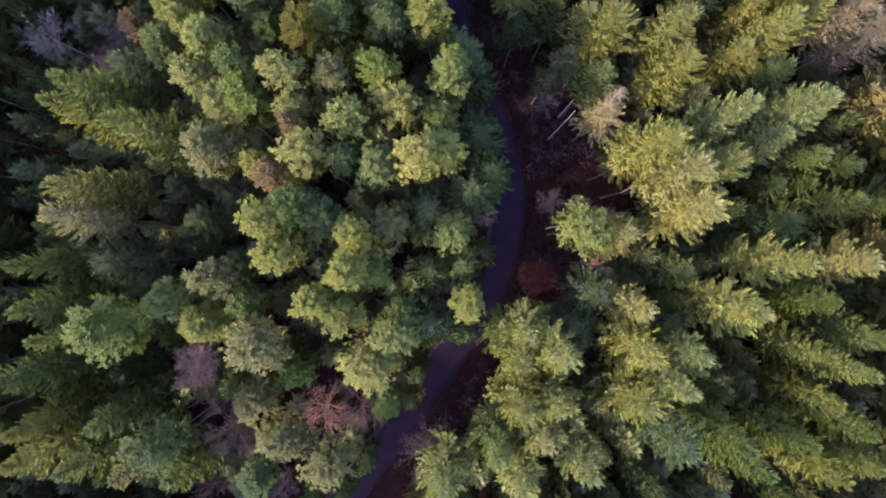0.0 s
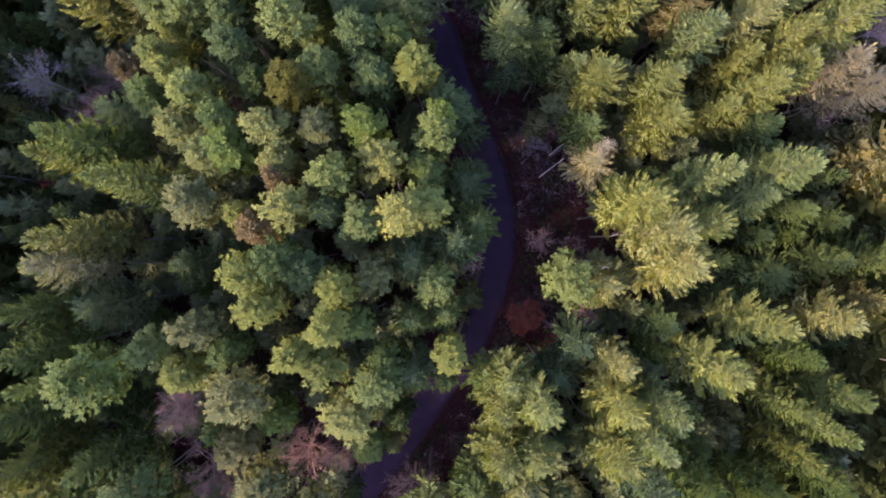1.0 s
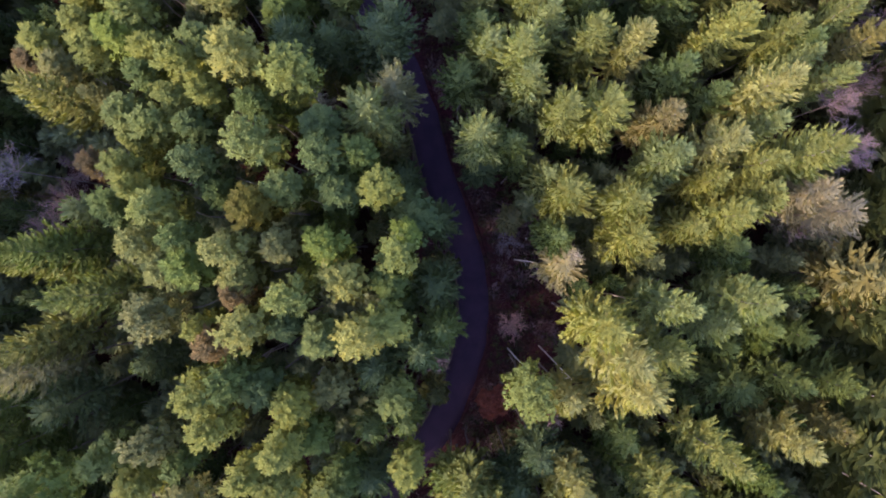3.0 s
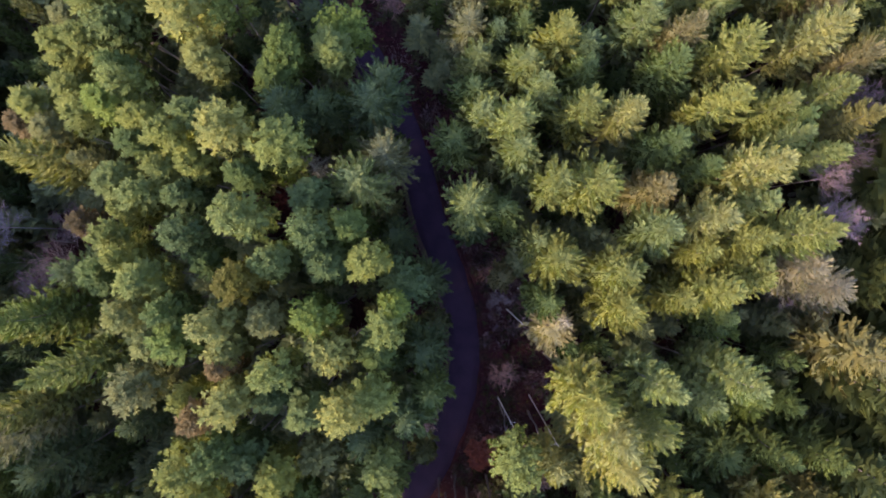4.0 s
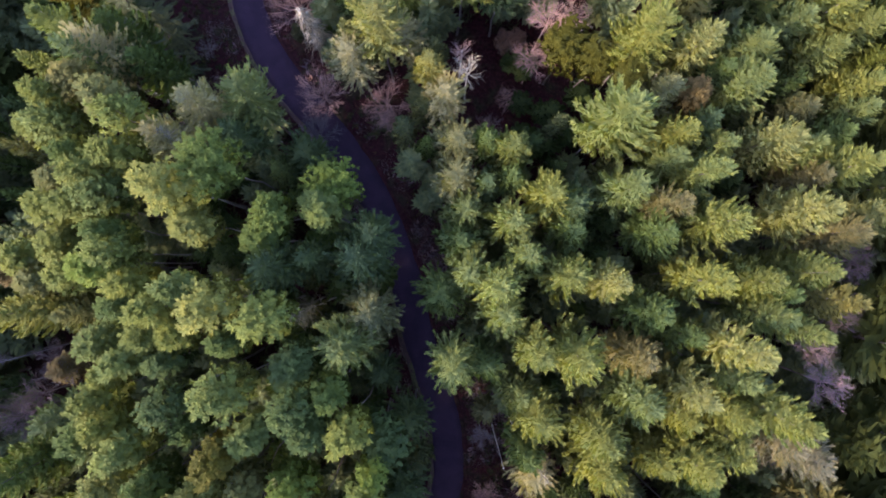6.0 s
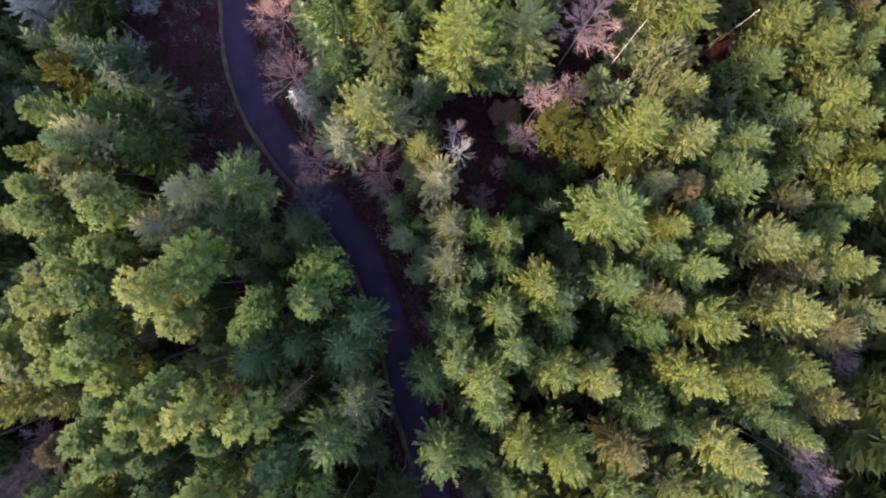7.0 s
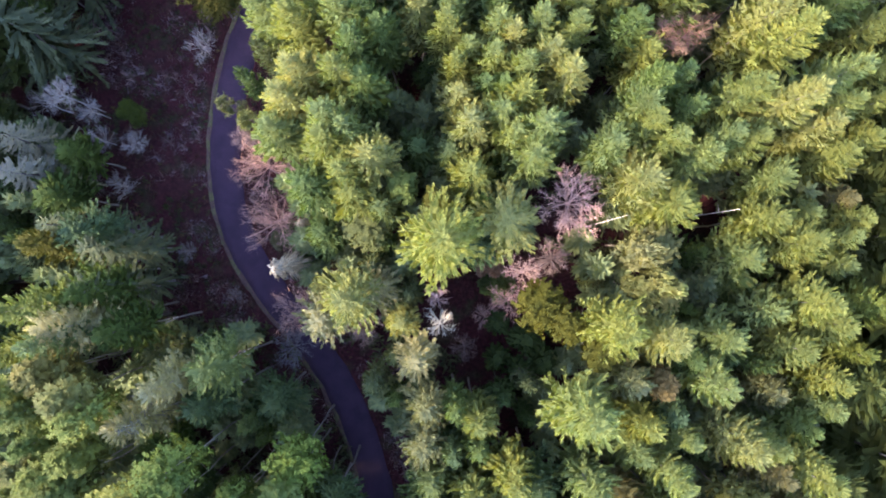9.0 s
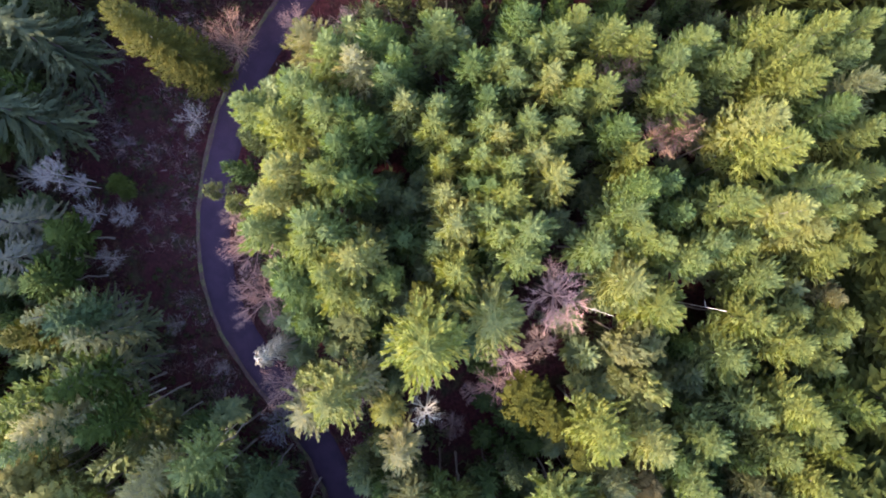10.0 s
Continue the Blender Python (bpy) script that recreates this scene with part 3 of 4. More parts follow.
dome(-3.4, -6.7, 19.5, 2.04, LIGHT)
dome(-12.9, -6.5, 22.9, 2.18, OLIVE)
cone(7.1, -6.4, 17.5, 1.93, LIGHT)
spire(-26.7, -6.3, 23.5, 1.18, GREEN)
spire(31.0, -6.2, 20.2, 2.01, LIGHT)
plume(10.4, -6.2, 16.0, 1.50, BLUE)
plume(-0.8, -6.0, 17.1, 1.73, BLUE)
dome(-17.1, -5.5, 21.6, 1.55, YELLOW)
dome(-7.1, -4.9, 21.8, 1.86, YELLOW)
dome(-21.7, -4.8, 25.1, 2.31, GREEN)
dome(-2.7, -4.8, 18.2, 1.68, GREEN)
cone(14.1, -4.6, 20.7, 1.59, PALE)
# GREEN instead of yellow stands in for shade on this spire
spire(-27.9, -4.4, 24.0, 1.64, GREEN)
spire(29.2, -4.2, 18.3, 1.68, GREEN)
cone(20.7, -4.2, 24.1, 1.82, YELLOW)
dome(-14.5, -4.1, 21.0, 1.38, GREEN)
dome(2.1, -4.1, 19.2, 1.48, YELLOW)
dome(-19.4, -3.8, 21.9, 1.62, LIGHT)
dome(-8.9, -3.6, 23.5, 1.41, YELLOW)
plume(12.0, -3.5, 16.7, 1.96, BLUE)
dome(-16.0, -2.4, 23.3, 1.67, OLIVE)
dome(-4.9, -2.0, 20.6, 1.51, GREEN)
plume(18.5, -1.6, 17.2, 1.29, GREEN)
plume(-1.0, -1.5, 18.1, 1.35, GREEN)
dome(-6.6, -1.4, 24.3, 1.52, YELLOW)
plume(1.6, -1.3, 17.1, 1.38, GREEN)
cone(24.1, -1.3, 23.3, 1.67, YELLOW)
cone(31.5, -1.2, 18.5, 1.88, PALE)
# darkened from pale to GREEN in place of shade
spire(-28.2, -1.1, 24.0, 1.28, GREEN)
plume(-24.6, -1.0, 19.6, 2.03, BLUE)
dome(-11.1, 0.1, 23.9, 1.83, YELLOW)
spire(34.6, 0.8, 18.3, 1.88, STRAW)
dome(-6.9, 1.0, 22.4, 1.52, YELLOW)
cone(14.4, 1.0, 17.0, 1.73, PALE)
dome(0.7, 1.2, 19.3, 1.72, LIGHT)
dome(11.3, 1.6, 17.4, 2.57, LIGHT)
dome(-4.0, 1.7, 19.4, 1.88, OLIVE)
dome(-8.9, 1.9, 22.3, 1.60, BLUE)
plume(-25.2, 2.0, 24.0, 1.64, OLIVE)
plume(-18.9, 2.0, 17.3, 1.37, BLUE)
dome(-12.2, 2.0, 24.5, 1.80, YELLOW)
plume(29.1, 2.4, 13.4, 2.57, GREEN)
cone(18.5, 2.8, 21.5, 2.45, PALE)
plume(-0.8, 3.1, 18.7, 1.87, BLUE)
dome(-10.2, 3.1, 24.2, 1.74, GREEN)
spire(31.7, 3.5, 17.8, 1.78, LIGHT)
spire(35.0, 3.9, 17.8, 2.03, LIGHT)
plume(2.0, 4.2, 18.1, 1.77, BLUE)
spire(-24.7, 4.5, 25.2, 1.76, PALE)
dome(-4.8, 5.4, 22.3, 1.60, LIGHT)
cone(17.0, 5.5, 23.3, 2.30, PALE)
dome(-11.7, 5.6, 23.3, 1.34, RUST)
plume(4.1, 5.8, 16.1, 1.76, GREEN)
cone(19.3, 5.9, 22.6, 2.00, YELLOW)
dome(-1.8, 6.1, 23.9, 1.82, PALE)
dome(-7.6, 6.4, 22.0, 1.30, BLUE)
dome(-13.2, 6.4, 22.0, 1.15, YELLOW)
dome(-9.7, 6.7, 24.5, 1.80, PALE)
dome(-15.9, 6.7, 23.5, 1.92, OLIVE)
dome(-0.1, 6.8, 22.1, 1.84, LIGHT)
cone(15.6, 7.4, 22.4, 2.30, YELLOW)
cone(30.7, 7.9, 15.4, 1.43, GREEN)
cone(23.8, 8.0, 20.6, 1.67, LIGHT)
dome(-10.8, 8.1, 22.9, 1.05, RUST)
spire(-20.3, 8.3, 26.5, 1.77, LIGHT)
dome(-6.2, 8.6, 24.3, 1.66, LIGHT)
cone(19.5, 9.0, 24.2, 1.52, LIGHT)
dome(-2.8, 9.5, 22.9, 1.80, PALE)
plume(3.1, 9.6, 15.1, 2.03, BLUE)
spire(-25.7, 9.8, 23.1, 1.57, YELLOW)
dome(-0.2, 9.9, 20.1, 1.45, GREEN)
dome(-15.6, 9.9, 23.3, 1.56, PALE)
cone(25.2, 10.0, 23.1, 1.87, LIGHT)
dome(-9.9, 10.1, 22.8, 1.35, PALE)
dome(-13.4, 10.3, 24.1, 1.63, BRIGHT)
# GREEN instead of pale: shade at this edge is put into the tone
spire(-24.3, 11.2, 24.9, 1.71, GREEN)
dome(-10.7, 11.4, 24.8, 1.71, PALE)
plume(14.0, 11.7, 13.0, 2.12, CREAM)
dome(0.9, 11.7, 22.3, 1.71, LIGHT)
dome(-16.7, 11.9, 23.4, 1.66, PALE)
dome(-7.8, 12.0, 23.2, 1.34, OLIVE)
spire(37.2, 12.1, 19.2, 2.9, WHEAT)
dome(-4.6, 12.3, 22.6, 1.74, BRIGHT)
dome(-13.7, 12.3, 24.5, 1.29, GREEN)
bare(9.4, 13.3, 9.0, 1.2, GREY)
dome(0.3, 13.6, 21.3, 1.24, BRIGHT)
# BLUE instead of olive, darkened here to stand in for shade
plume(-24.1, 13.7, 18.6, 1.7, BLUE)
cone(26.1, 13.9, 17.4, 1.54, GREEN)
dome(-19.9, 14.0, 22.1, 1.53, GREEN)
cone(12.7, 14.2, 16.1, 1.58, GREEN)
dome(-15.6, 14.2, 23.9, 1.54, LIGHT)
cone(18.2, 14.3, 18.5, 2.09, YELLOW)
plume(9.5, 15.6, 8.6, 1.1, OLIVE)
plume(2.9, 14.8, 12.3, 1.91, BLUE)
dome(-9.2, 15.1, 24.9, 1.60, OCHRE)
dome(0.8, 15.2, 18.4, 2.17, BLUE)
dome(-17.0, 15.6, 23.2, 1.19, YELLOW)
dome(-13.0, 15.7, 21.7, 1.24, GREEN)
dome(-7.4, 15.7, 23.8, 1.39, LIGHT)
cone(22.6, 15.8, 17.9, 1.77, YELLOW)
cone(24.3, 16.0, 21.3, 1.76, YELLOW)
dome(-4.1, 16.2, 22.0, 1.61, BLUE)
dome(-0.9, 16.4, 22.9, 1.57, YELLOW)
cone(27.2, 17.0, 20.8, 1.42, YELLOW)
dome(-18.8, 17.2, 22.6, 1.36, YELLOW)
cone(12.8, 17.2, 18.5, 2.08, YELLOW)
cone(17.7, 17.2, 19.9, 1.82, YELLOW)
dome(-24.2, 17.3, 16.9, 1.29, RUST)
plume(32.7, 17.4, 18.7, 2.3, BEIGE)
dome(-13.7, 17.5, 23.5, 1.66, BLUE)
plume(30.7, 17.9, 19.9, 1.81, BEIGE)
dome(-4.8, 18.0, 24.1, 1.67, BLUE)
cone(26.6, 18.1, 20.4, 1.51, YELLOW)
dome(-2.7, 18.6, 21.9, 1.38, GREEN)
plume(6.5, 19.5, 11.5, 1.3, BLUE)
dome(-17.9, 18.7, 22.0, 0.99, YELLOW)
plume(-0.1, 18.8, 12.0, 1.50, BLUE)
dome(-9.3, 18.8, 24.9, 1.95, LIGHT)
cone(11.4, 18.9, 15.9, 1.59, LIGHT)
cone(23.6, 19.2, 18.7, 1.57, YELLOW)
cone(20.0, 19.9, 20.9, 1.81, LIGHT)
dome(-16.9, 19.9, 22.9, 1.42, LIGHT)
dome(-14.7, 20.2, 22.1, 1.30, BLUE)
cone(29.1, 20.4, 24.1, 1.81, YELLOW)
cone(26.1, 20.4, 21.4, 1.47, YELLOW)
dome(-5.6, 20.6, 22.0, 1.61, BLUE)
dome(-19.3, 21.1, 21.5, 1.55, LIGHT)
cone(23.6, 21.2, 21.7, 1.73, PALE)
plume(6.0, 21.3, 19.5, 1.95, LIGHT)
cone(8.3, 21.3, 16.6, 1.56, GREEN)
dome(-15.5, 21.5, 22.7, 1.35, YELLOW)
spire(-25.3, 22.0, 22.5, 1.89, PALE)
dome(-10.4, 22.2, 22.1, 1.30, GREEN)
plume(-2.6, 22.3, 21.6, 2.12, LIGHT)
dome(-13.7, 22.4, 22.9, 1.35, YELLOW)
spire(-22.7, 22.5, 19.8, 1.54, OLIVE)
cone(26.9, 22.8, 21.3, 1.64, LIGHT)
cone(11.8, 22.9, 21.5, 1.63, YELLOW)
cone(19.5, 23.3, 19.7, 1.70, STRAW)
dome(-17.8, 23.4, 21.6, 1.39, GREEN)
cone(15.1, 23.5, 22.1, 2.10, YELLOW)
dome(-14.1, 23.5, 24.6, 1.43, YELLOW)
dome(-7.8, 23.6, 23.5, 2.02, LIGHT)
plume(-1.3, 24.6, 19.0, 2.05, OLIVE)
dome(-28.2, 24.8, 18.4, 1.25, RUST)
dome(-25.8, 24.9, 19.1, 1.48, OLIVE)
cone(23.8, 25.0, 18.9, 1.48, GREEN)
dome(-10.9, 25.0, 25.0, 1.95, PALE)
cone(26.1, 25.1, 23.9, 1.82, PALE)
dome(-17.6, 25.2, 22.1, 1.52, YELLOW)
dome(-22.2, 25.3, 21.1, 1.49, YELLOW)
cone(9.4, 25.4, 19.7, 1.82, LIGHT)
dome(-13.9, 25.4, 24.1, 1.31, LIGHT)
dome(-19.9, 26.2, 22.4, 1.51, BRIGHT)
plume(4.3, 26.4, 15.7, 1.99, GREEN)
dome(-27.0, 26.5, 19.4, 1.63, YELLOW)
plume(-4.0, 26.5, 13.0, 1.50, GREEN)
dome(-18.3, 26.9, 22.8, 1.68, LIGHT)
cone(31.6, 27.1, 20.9, 1.41, LIGHT)
cone(20.4, 27.1, 20.0, 1.69, GREEN)
dome(-23.4, 27.5, 20.0, 1.60, YELLOW)
cone(9.0, 27.6, 21.2, 1.95, LIGHT)
plume(-8.1, 27.7, 20.6, 1.98, BLUE)
cone(28.8, 27.7, 21.3, 1.48, LIGHT)
plume(-5.8, 28.0, 18.2, 1.42, BLUE)
plume(-2.4, 28.2, 19.1, 2.05, BLUE)
cone(6.3, 28.3, 18.1, 1.89, LIGHT)
cone(13.8, 28.4, 20.5, 1.99, YELLOW)
dome(-19.3, 28.5, 22.1, 1.22, GREEN)
cone(17.0, 28.8, 21.0, 1.41, PALE)
spire(32.7, 29.1, 21.7, 1.73, STRAW)
dome(-9.3, 29.2, 19.7, 1.62, GREEN)
cone(23.6, 29.4, 22.1, 1.75, YELLOW)
cone(29.5, 29.5, 19.9, 1.37, GREEN)
dome(-13.8, 29.6, 21.9, 1.53, PALE)
dome(-24.1, 30.0, 21.2, 1.56, YELLOW)
dome(-21.6, 30.1, 22.2, 1.37, YELLOW)
plume(-1.7, 30.2, 17.4, 1.91, BLUE)
cone(28.2, 30.3, 20.2, 1.68, YELLOW)
cone(10.7, 30.3, 20.7, 1.42, LIGHT)
cone(5.7, 30.9, 15.6, 1.86, GREEN)
dome(-19.8, 31.0, 22.4, 1.81, LIGHT)
cone(30.9, 31.0, 21.2, 1.64, YELLOW)
dome(-8.8, 31.5, 20.8, 1.65, GREEN)
dome(-5.0, 31.6, 19.3, 1.63, LIGHT)
dome(-14.2, 31.8, 25.3, 2.03, PALE)
dome(-23.4, 32.1, 21.1, 1.25, OLIVE)
cone(14.4, 32.5, 18.0, 1.60, GREEN)
cone(9.1, 32.7, 17.5, 1.91, LIGHT)
cone(20.1, 32.9, 19.6, 1.70, GREEN)
dome(-20.9, 32.9, 22.6, 1.69, YELLOW)
cone(5.8, 33.2, 15.6, 1.99, LIGHT)
dome(-11.8, 33.9, 23.9, 2.47, GREEN)
dome(-22.6, 34.0, 21.4, 1.16, GREEN)
cone(24.5, 34.1, 21.8, 1.99, YELLOW)
cone(34.3, 34.1, 19.4, 1.95, STRAW)
dome(-5.0, 34.1, 17.6, 2.46, BRIGHT)
dome(-19.0, 34.5, 22.7, 1.50, YELLOW)
cone(14.3, 34.5, 17.4, 1.96, BLUE)
cone(11.9, 34.9, 18.2, 1.93, YELLOW)
cone(20.5, 34.9, 20.8, 1.49, STRAW)
cone(30.2, 35.4, 21.8, 1.84, PALE)
cone(6.8, 35.5, 15.5, 1.24, BLUE)
dome(-25.7, 35.7, 20.7, 1.42, YELLOW)
cone(17.7, 35.8, 20.3, 1.75, LIGHT)
plume(4.9, 35.9, 15.7, 1.99, OLIVE)
dome(-23.7, 36.0, 21.6, 1.73, LIGHT)
plume(-16.7, 36.0, 20.9, 1.65, CREAM)
cone(36.2, 36.0, 19.1, 1.88, PALE)
dome(-18.4, 36.4, 23.0, 1.71, LIGHT)
cone(9.2, 36.6, 15.5, 1.42, GREEN)
plume(-8.5, 37.1, 12.4, 1.99, BLUE)
plume(-12.3, 37.1, 18.1, 1.51, BLUE)
cone(22.9, 37.6, 20.6, 1.58, LIGHT)
dome(-24.5, 38.0, 22.3, 1.21, YELLOW)
dome(-20.5, 38.1, 22.9, 1.57, OLIVE)
cone(31.9, 38.2, 17.9, 1.68, STRAW)
cone(21.0, 38.5, 18.2, 1.67, LIGHT)
plume(-15.0, 38.5, 20.3, 1.67, CREAM)
dome(-22.8, 38.8, 21.6, 1.54, STRAW)
cone(8.5, 39.0, 16.6, 1.65, YELLOW)
plume(4.7, 39.1, 15.0, 1.80, OLIVE)
cone(6.8, 39.1, 15.2, 1.43, GREEN)
cone(34.1, 39.2, 20.5, 1.82, YELLOW)
plume(-12.4, 39.8, 18.8, 2.14, LIGHT)
cone(24.6, 40.5, 18.0, 1.34, LIGHT)
cone(30.9, 40.6, 18.6, 1.49, LIGHT)
spire(-25.5, 40.6, 21.7, 1.38, YELLOW)
cone(16.3, 40.7, 20.9, 2.67, LIGHT)
cone(28.5, 40.8, 19.7, 2.10, PALE)
cone(21.5, 40.9, 18.5, 1.66, YELLOW)
plume(-23.3, 41.2, 22.0, 1.30, BLUE)
cone(23.6, 41.8, 17.7, 1.35, BLUE)
spire(-20.2, 41.8, 18.4, 1.75, GREEN)
cone(34.1, 42.2, 17.1, 1.63, GREEN)
plume(-22.8, 42.5, 20.7, 2.05, CREAM)
plume(3.3, 42.7, 14.7, 1.72, CREAM)
spire(-25.3, 43.2, 21.7, 1.73, LIGHT)
dome(22.7, 43.6, 17.4, 1.28, RUST)
cone(20.0, 44.1, 18.3, 1.67, OLIVE)
cone(35.3, 44.1, 17.5, 1.61, LIGHT)
spire(-23.2, 44.4, 17.8, 2.02, GREEN)
plume(32.4, 44.4, 15.4, 1.42, OLIVE)
cone(25.6, 44.7, 19.8, 1.77, LIGHT)
plume(-4.6, 44.9, 15.2, 2.01, CREAM)
dome(17.9, 45.3, 16.0, 1.41, OCHRE)
cone(1.3, 45.4, 13.8, 1.38, PALE)
cone(35.4, 45.9, 17.5, 1.78, YELLOW)
cone(24.3, 46.1, 17.0, 1.37, GREEN)
cone(-2.8, 46.8, 19.4, 2.24, PALE)
dome(15.4, 47.0, 13.6, 1.85, OCHRE)
cone(18.0, 47.5, 20.4, 2.30, YELLOW)
cone(21.9, 47.6, 19.7, 1.70, PALE)
plume(-1.1, 47.8, 13.5, 1.94, CREAM)
spire(-28.0, 48.2, 16.7, 1.73, OCHRE)
dome(12.9, 48.3, 12.7, 2.59, OCHRE)
cone(32.2, 48.4, 18.1, 1.59, YELLOW)
spire(37.2, 48.5, 17.0, 1.84, YELLOW)
cone(26.9, 48.5, 17.6, 2.12, LIGHT)
plume(-25.3, 49.0, 15.2, 2.32, BLUE)
cone(35.3, 50.4, 18.0, 1.76, YELLOW)
cone(30.1, 50.8, 16.7, 1.82, LIGHT)
dome(22.0, 51.2, 16.6, 1.73, STRAW)
cone(-6.0, 51.7, 13.0, 1.75, GREEN)
spire(-30.3, 51.7, 12.2, 2.29, GREEN)
cone(32.7, 51.8, 19.5, 1.79, YELLOW)
spire(37.8, 52.3, 17.7, 1.90, LIGHT)
cone(3.3, 52.6, 22.6, 2.86, YELLOW)
dome(-2.9, 52.7, 12.7, 2.26, OLIVE)
plume(6.7, 52.8, 15.1, 2.15, BLUE)
cone(29.0, 52.8, 12.6, 1.89, GREEN)
plume(8.6, 54.6, 18.5, 2.57, PALE)
cone(27.8, 54.8, 16.1, 2.19, LIGHT)
cone(-1.3, 54.8, 15.2, 1.61, LIGHT)
dome(20.8, 54.8, 15.4, 2.14, STRAW)
cone(-4.0, 55.2, 17.9, 1.89, YELLOW)
cone(36.0, 55.4, 15.1, 1.61, LIGHT)
cone(-6.8, 55.6, 19.1, 1.88, GREEN)
spire(-30.2, 55.6, 10.3, 1.88, GREEN)
dome(3.1, 55.9, 15.8, 1.23, OCHRE)
cone(32.0, 56.0, 17.5, 2.12, YELLOW)
dome(0.0, 56.7, 14.8, 1.44, LIGHT)
cone(-4.5, 56.7, 20.4, 1.67, YELLOW)
cone(36.2, 57.5, 15.5, 1.60, LIGHT)
cone(29.0, 57.9, 17.4, 1.96, YELLOW)
cone(21.4, 57.9, 18.0, 2.31, YELLOW)
plume(-2.4, 58.1, 20.0, 2.00, PALE)
cone(5.7, 58.1, 18.0, 1.77, YELLOW)
cone(-6.1, 58.7, 20.9, 1.88, YELLOW)
cone(-9.7, 58.8, 18.9, 1.85, LIGHT)
cone(32.7, 59.2, 14.8, 1.71, LIGHT)
cone(36.3, 59.3, 15.7, 1.86, YELLOW)
cone(17.9, 59.4, 19.4, 2.24, PALE)
cone(-4.3, 59.7, 21.1, 1.56, LIGHT)
cone(3.6, 60.0, 15.4, 1.60, LIGHT)
cone(10.0, 60.2, 19.3, 1.96, LIGHT)
cone(1.0, 60.3, 14.2, 1.83, GREEN)
cone(-5.9, 60.4, 21.8, 1.84, LIGHT)
cone(35.8, 60.9, 14.4, 1.46, STRAW)
cone(8.0, 61.4, 18.3, 1.67, LIGHT)
cone(29.5, 61.4, 16.7, 1.99, LIGHT)
cone(-9.4, 61.4, 20.5, 1.78, PALE)
cone(22.4, 61.6, 19.7, 1.53, LIGHT)
cone(4.6, 61.9, 19.1, 1.72, PALE)
cone(15.8, 61.9, 19.8, 1.81, LIGHT)
cone(10.3, 62.3, 20.2, 1.91, LIGHT)
cone(19.9, 62.5, 19.4, 1.62, LIGHT)
cone(7.1, 62.9, 19.0, 1.64, LIGHT)
cone(18.1, 63.0, 21.0, 1.57, YELLOW)
cone(25.6, 63.2, 19.5, 1.79, YELLOW)
cone(-4.1, 63.3, 19.2, 1.88, GREEN)
cone(-5.7, 63.4, 21.2, 1.63, YELLOW)
cone(23.5, 63.5, 20.2, 1.60, LIGHT)
cone(33.6, 63.7, 16.6, 2.17, YELLOW)
cone(-8.3, 63.7, 20.6, 1.66, PALE)
cone(3.6, 64.2, 17.4, 1.70, PALE)
cone(16.9, 64.4, 20.9, 1.96, LIGHT)
cone(8.2, 64.5, 19.1, 1.97, YELLOW)
cone(5.5, 64.7, 17.4, 1.28, GREEN)
cone(20.8, 64.9, 19.6, 1.37, GREEN)
cone(6.7, 65.0, 18.0, 1.18, GREEN)
cone(35.3, 65.1, 17.0, 1.80, YELLOW)
cone(31.3, 65.1, 18.7, 1.73, PALE)
cone(26.7, 65.3, 23.1, 1.85, PALE)
cone(17.4, 66.0, 21.7, 1.38, GREEN)
cone(3.1, 66.1, 17.8, 1.18, YELLOW)
cone(11.4, 66.1, 19.8, 1.77, PALE)
cone(23.8, 66.1, 22.6, 1.73, YELLOW)
cone(-4.5, 66.3, 20.8, 1.65, GREEN)
cone(32.4, 66.6, 19.3, 1.47, LIGHT)
cone(19.3, 66.7, 20.4, 1.43, GREEN)
cone(-9.1, 66.7, 20.4, 1.66, YELLOW)
cone(8.2, 66.8, 19.3, 1.38, LIGHT)
cone(5.7, 67.1, 18.4, 1.33, LIGHT)
cone(34.9, 67.4, 18.3, 1.50, YELLOW)
cone(-2.9, 67.7, 19.4, 1.71, GREEN)
cone(4.3, 67.9, 17.7, 1.27, LIGHT)
cone(10.0, 68.0, 19.6, 1.54, PALE)
cone(-12.0, 68.0, 18.5, 1.74, LIGHT)
cone(29.8, 68.2, 22.4, 1.81, LIGHT)
cone(-6.2, 68.3, 22.1, 1.60, LIGHT)
cone(-4.2, 68.4, 20.8, 1.41, GREEN)
cone(7.1, 68.6, 18.7, 1.49, PALE)
cone(1.9, 68.7, 19.0, 1.72, YELLOW)
cone(17.4, 69.3, 17.6, 1.95, YELLOW)
cone(11.9, 69.6, 19.4, 1.46, LIGHT)
cone(-8.4, 69.7, 22.0, 1.75, LIGHT)
cone(-0.5, 69.8, 19.0, 1.72, PALE)
cone(5.7, 69.8, 18.4, 1.83, LIGHT)
cone(34.4, 69.9, 18.7, 1.82, YELLOW)
cone(8.6, 69.9, 19.3, 1.63, LIGHT)
cone(26.0, 70.0, 23.7, 1.90, YELLOW)
cone(2.2, 70.4, 18.4, 1.66, LIGHT)
cone(15.5, 70.7, 19.9, 1.61, GREEN)
cone(5.9, 71.6, 18.4, 1.75, GREEN)
cone(11.8, 71.6, 19.2, 1.47, LIGHT)
cone(-1.9, 71.7, 20.8, 1.26, BLUE)
cone(24.8, 71.8, 22.6, 1.88, PALE)
plume(-4.6, 72.4, 20.8, 1.49, CREAM)
cone(-6.2, 72.7, 20.8, 1.88, LIGHT)
cone(14.0, 72.9, 20.3, 1.67, YELLOW)
cone(33.6, 73.0, 19.3, 1.87, YELLOW)
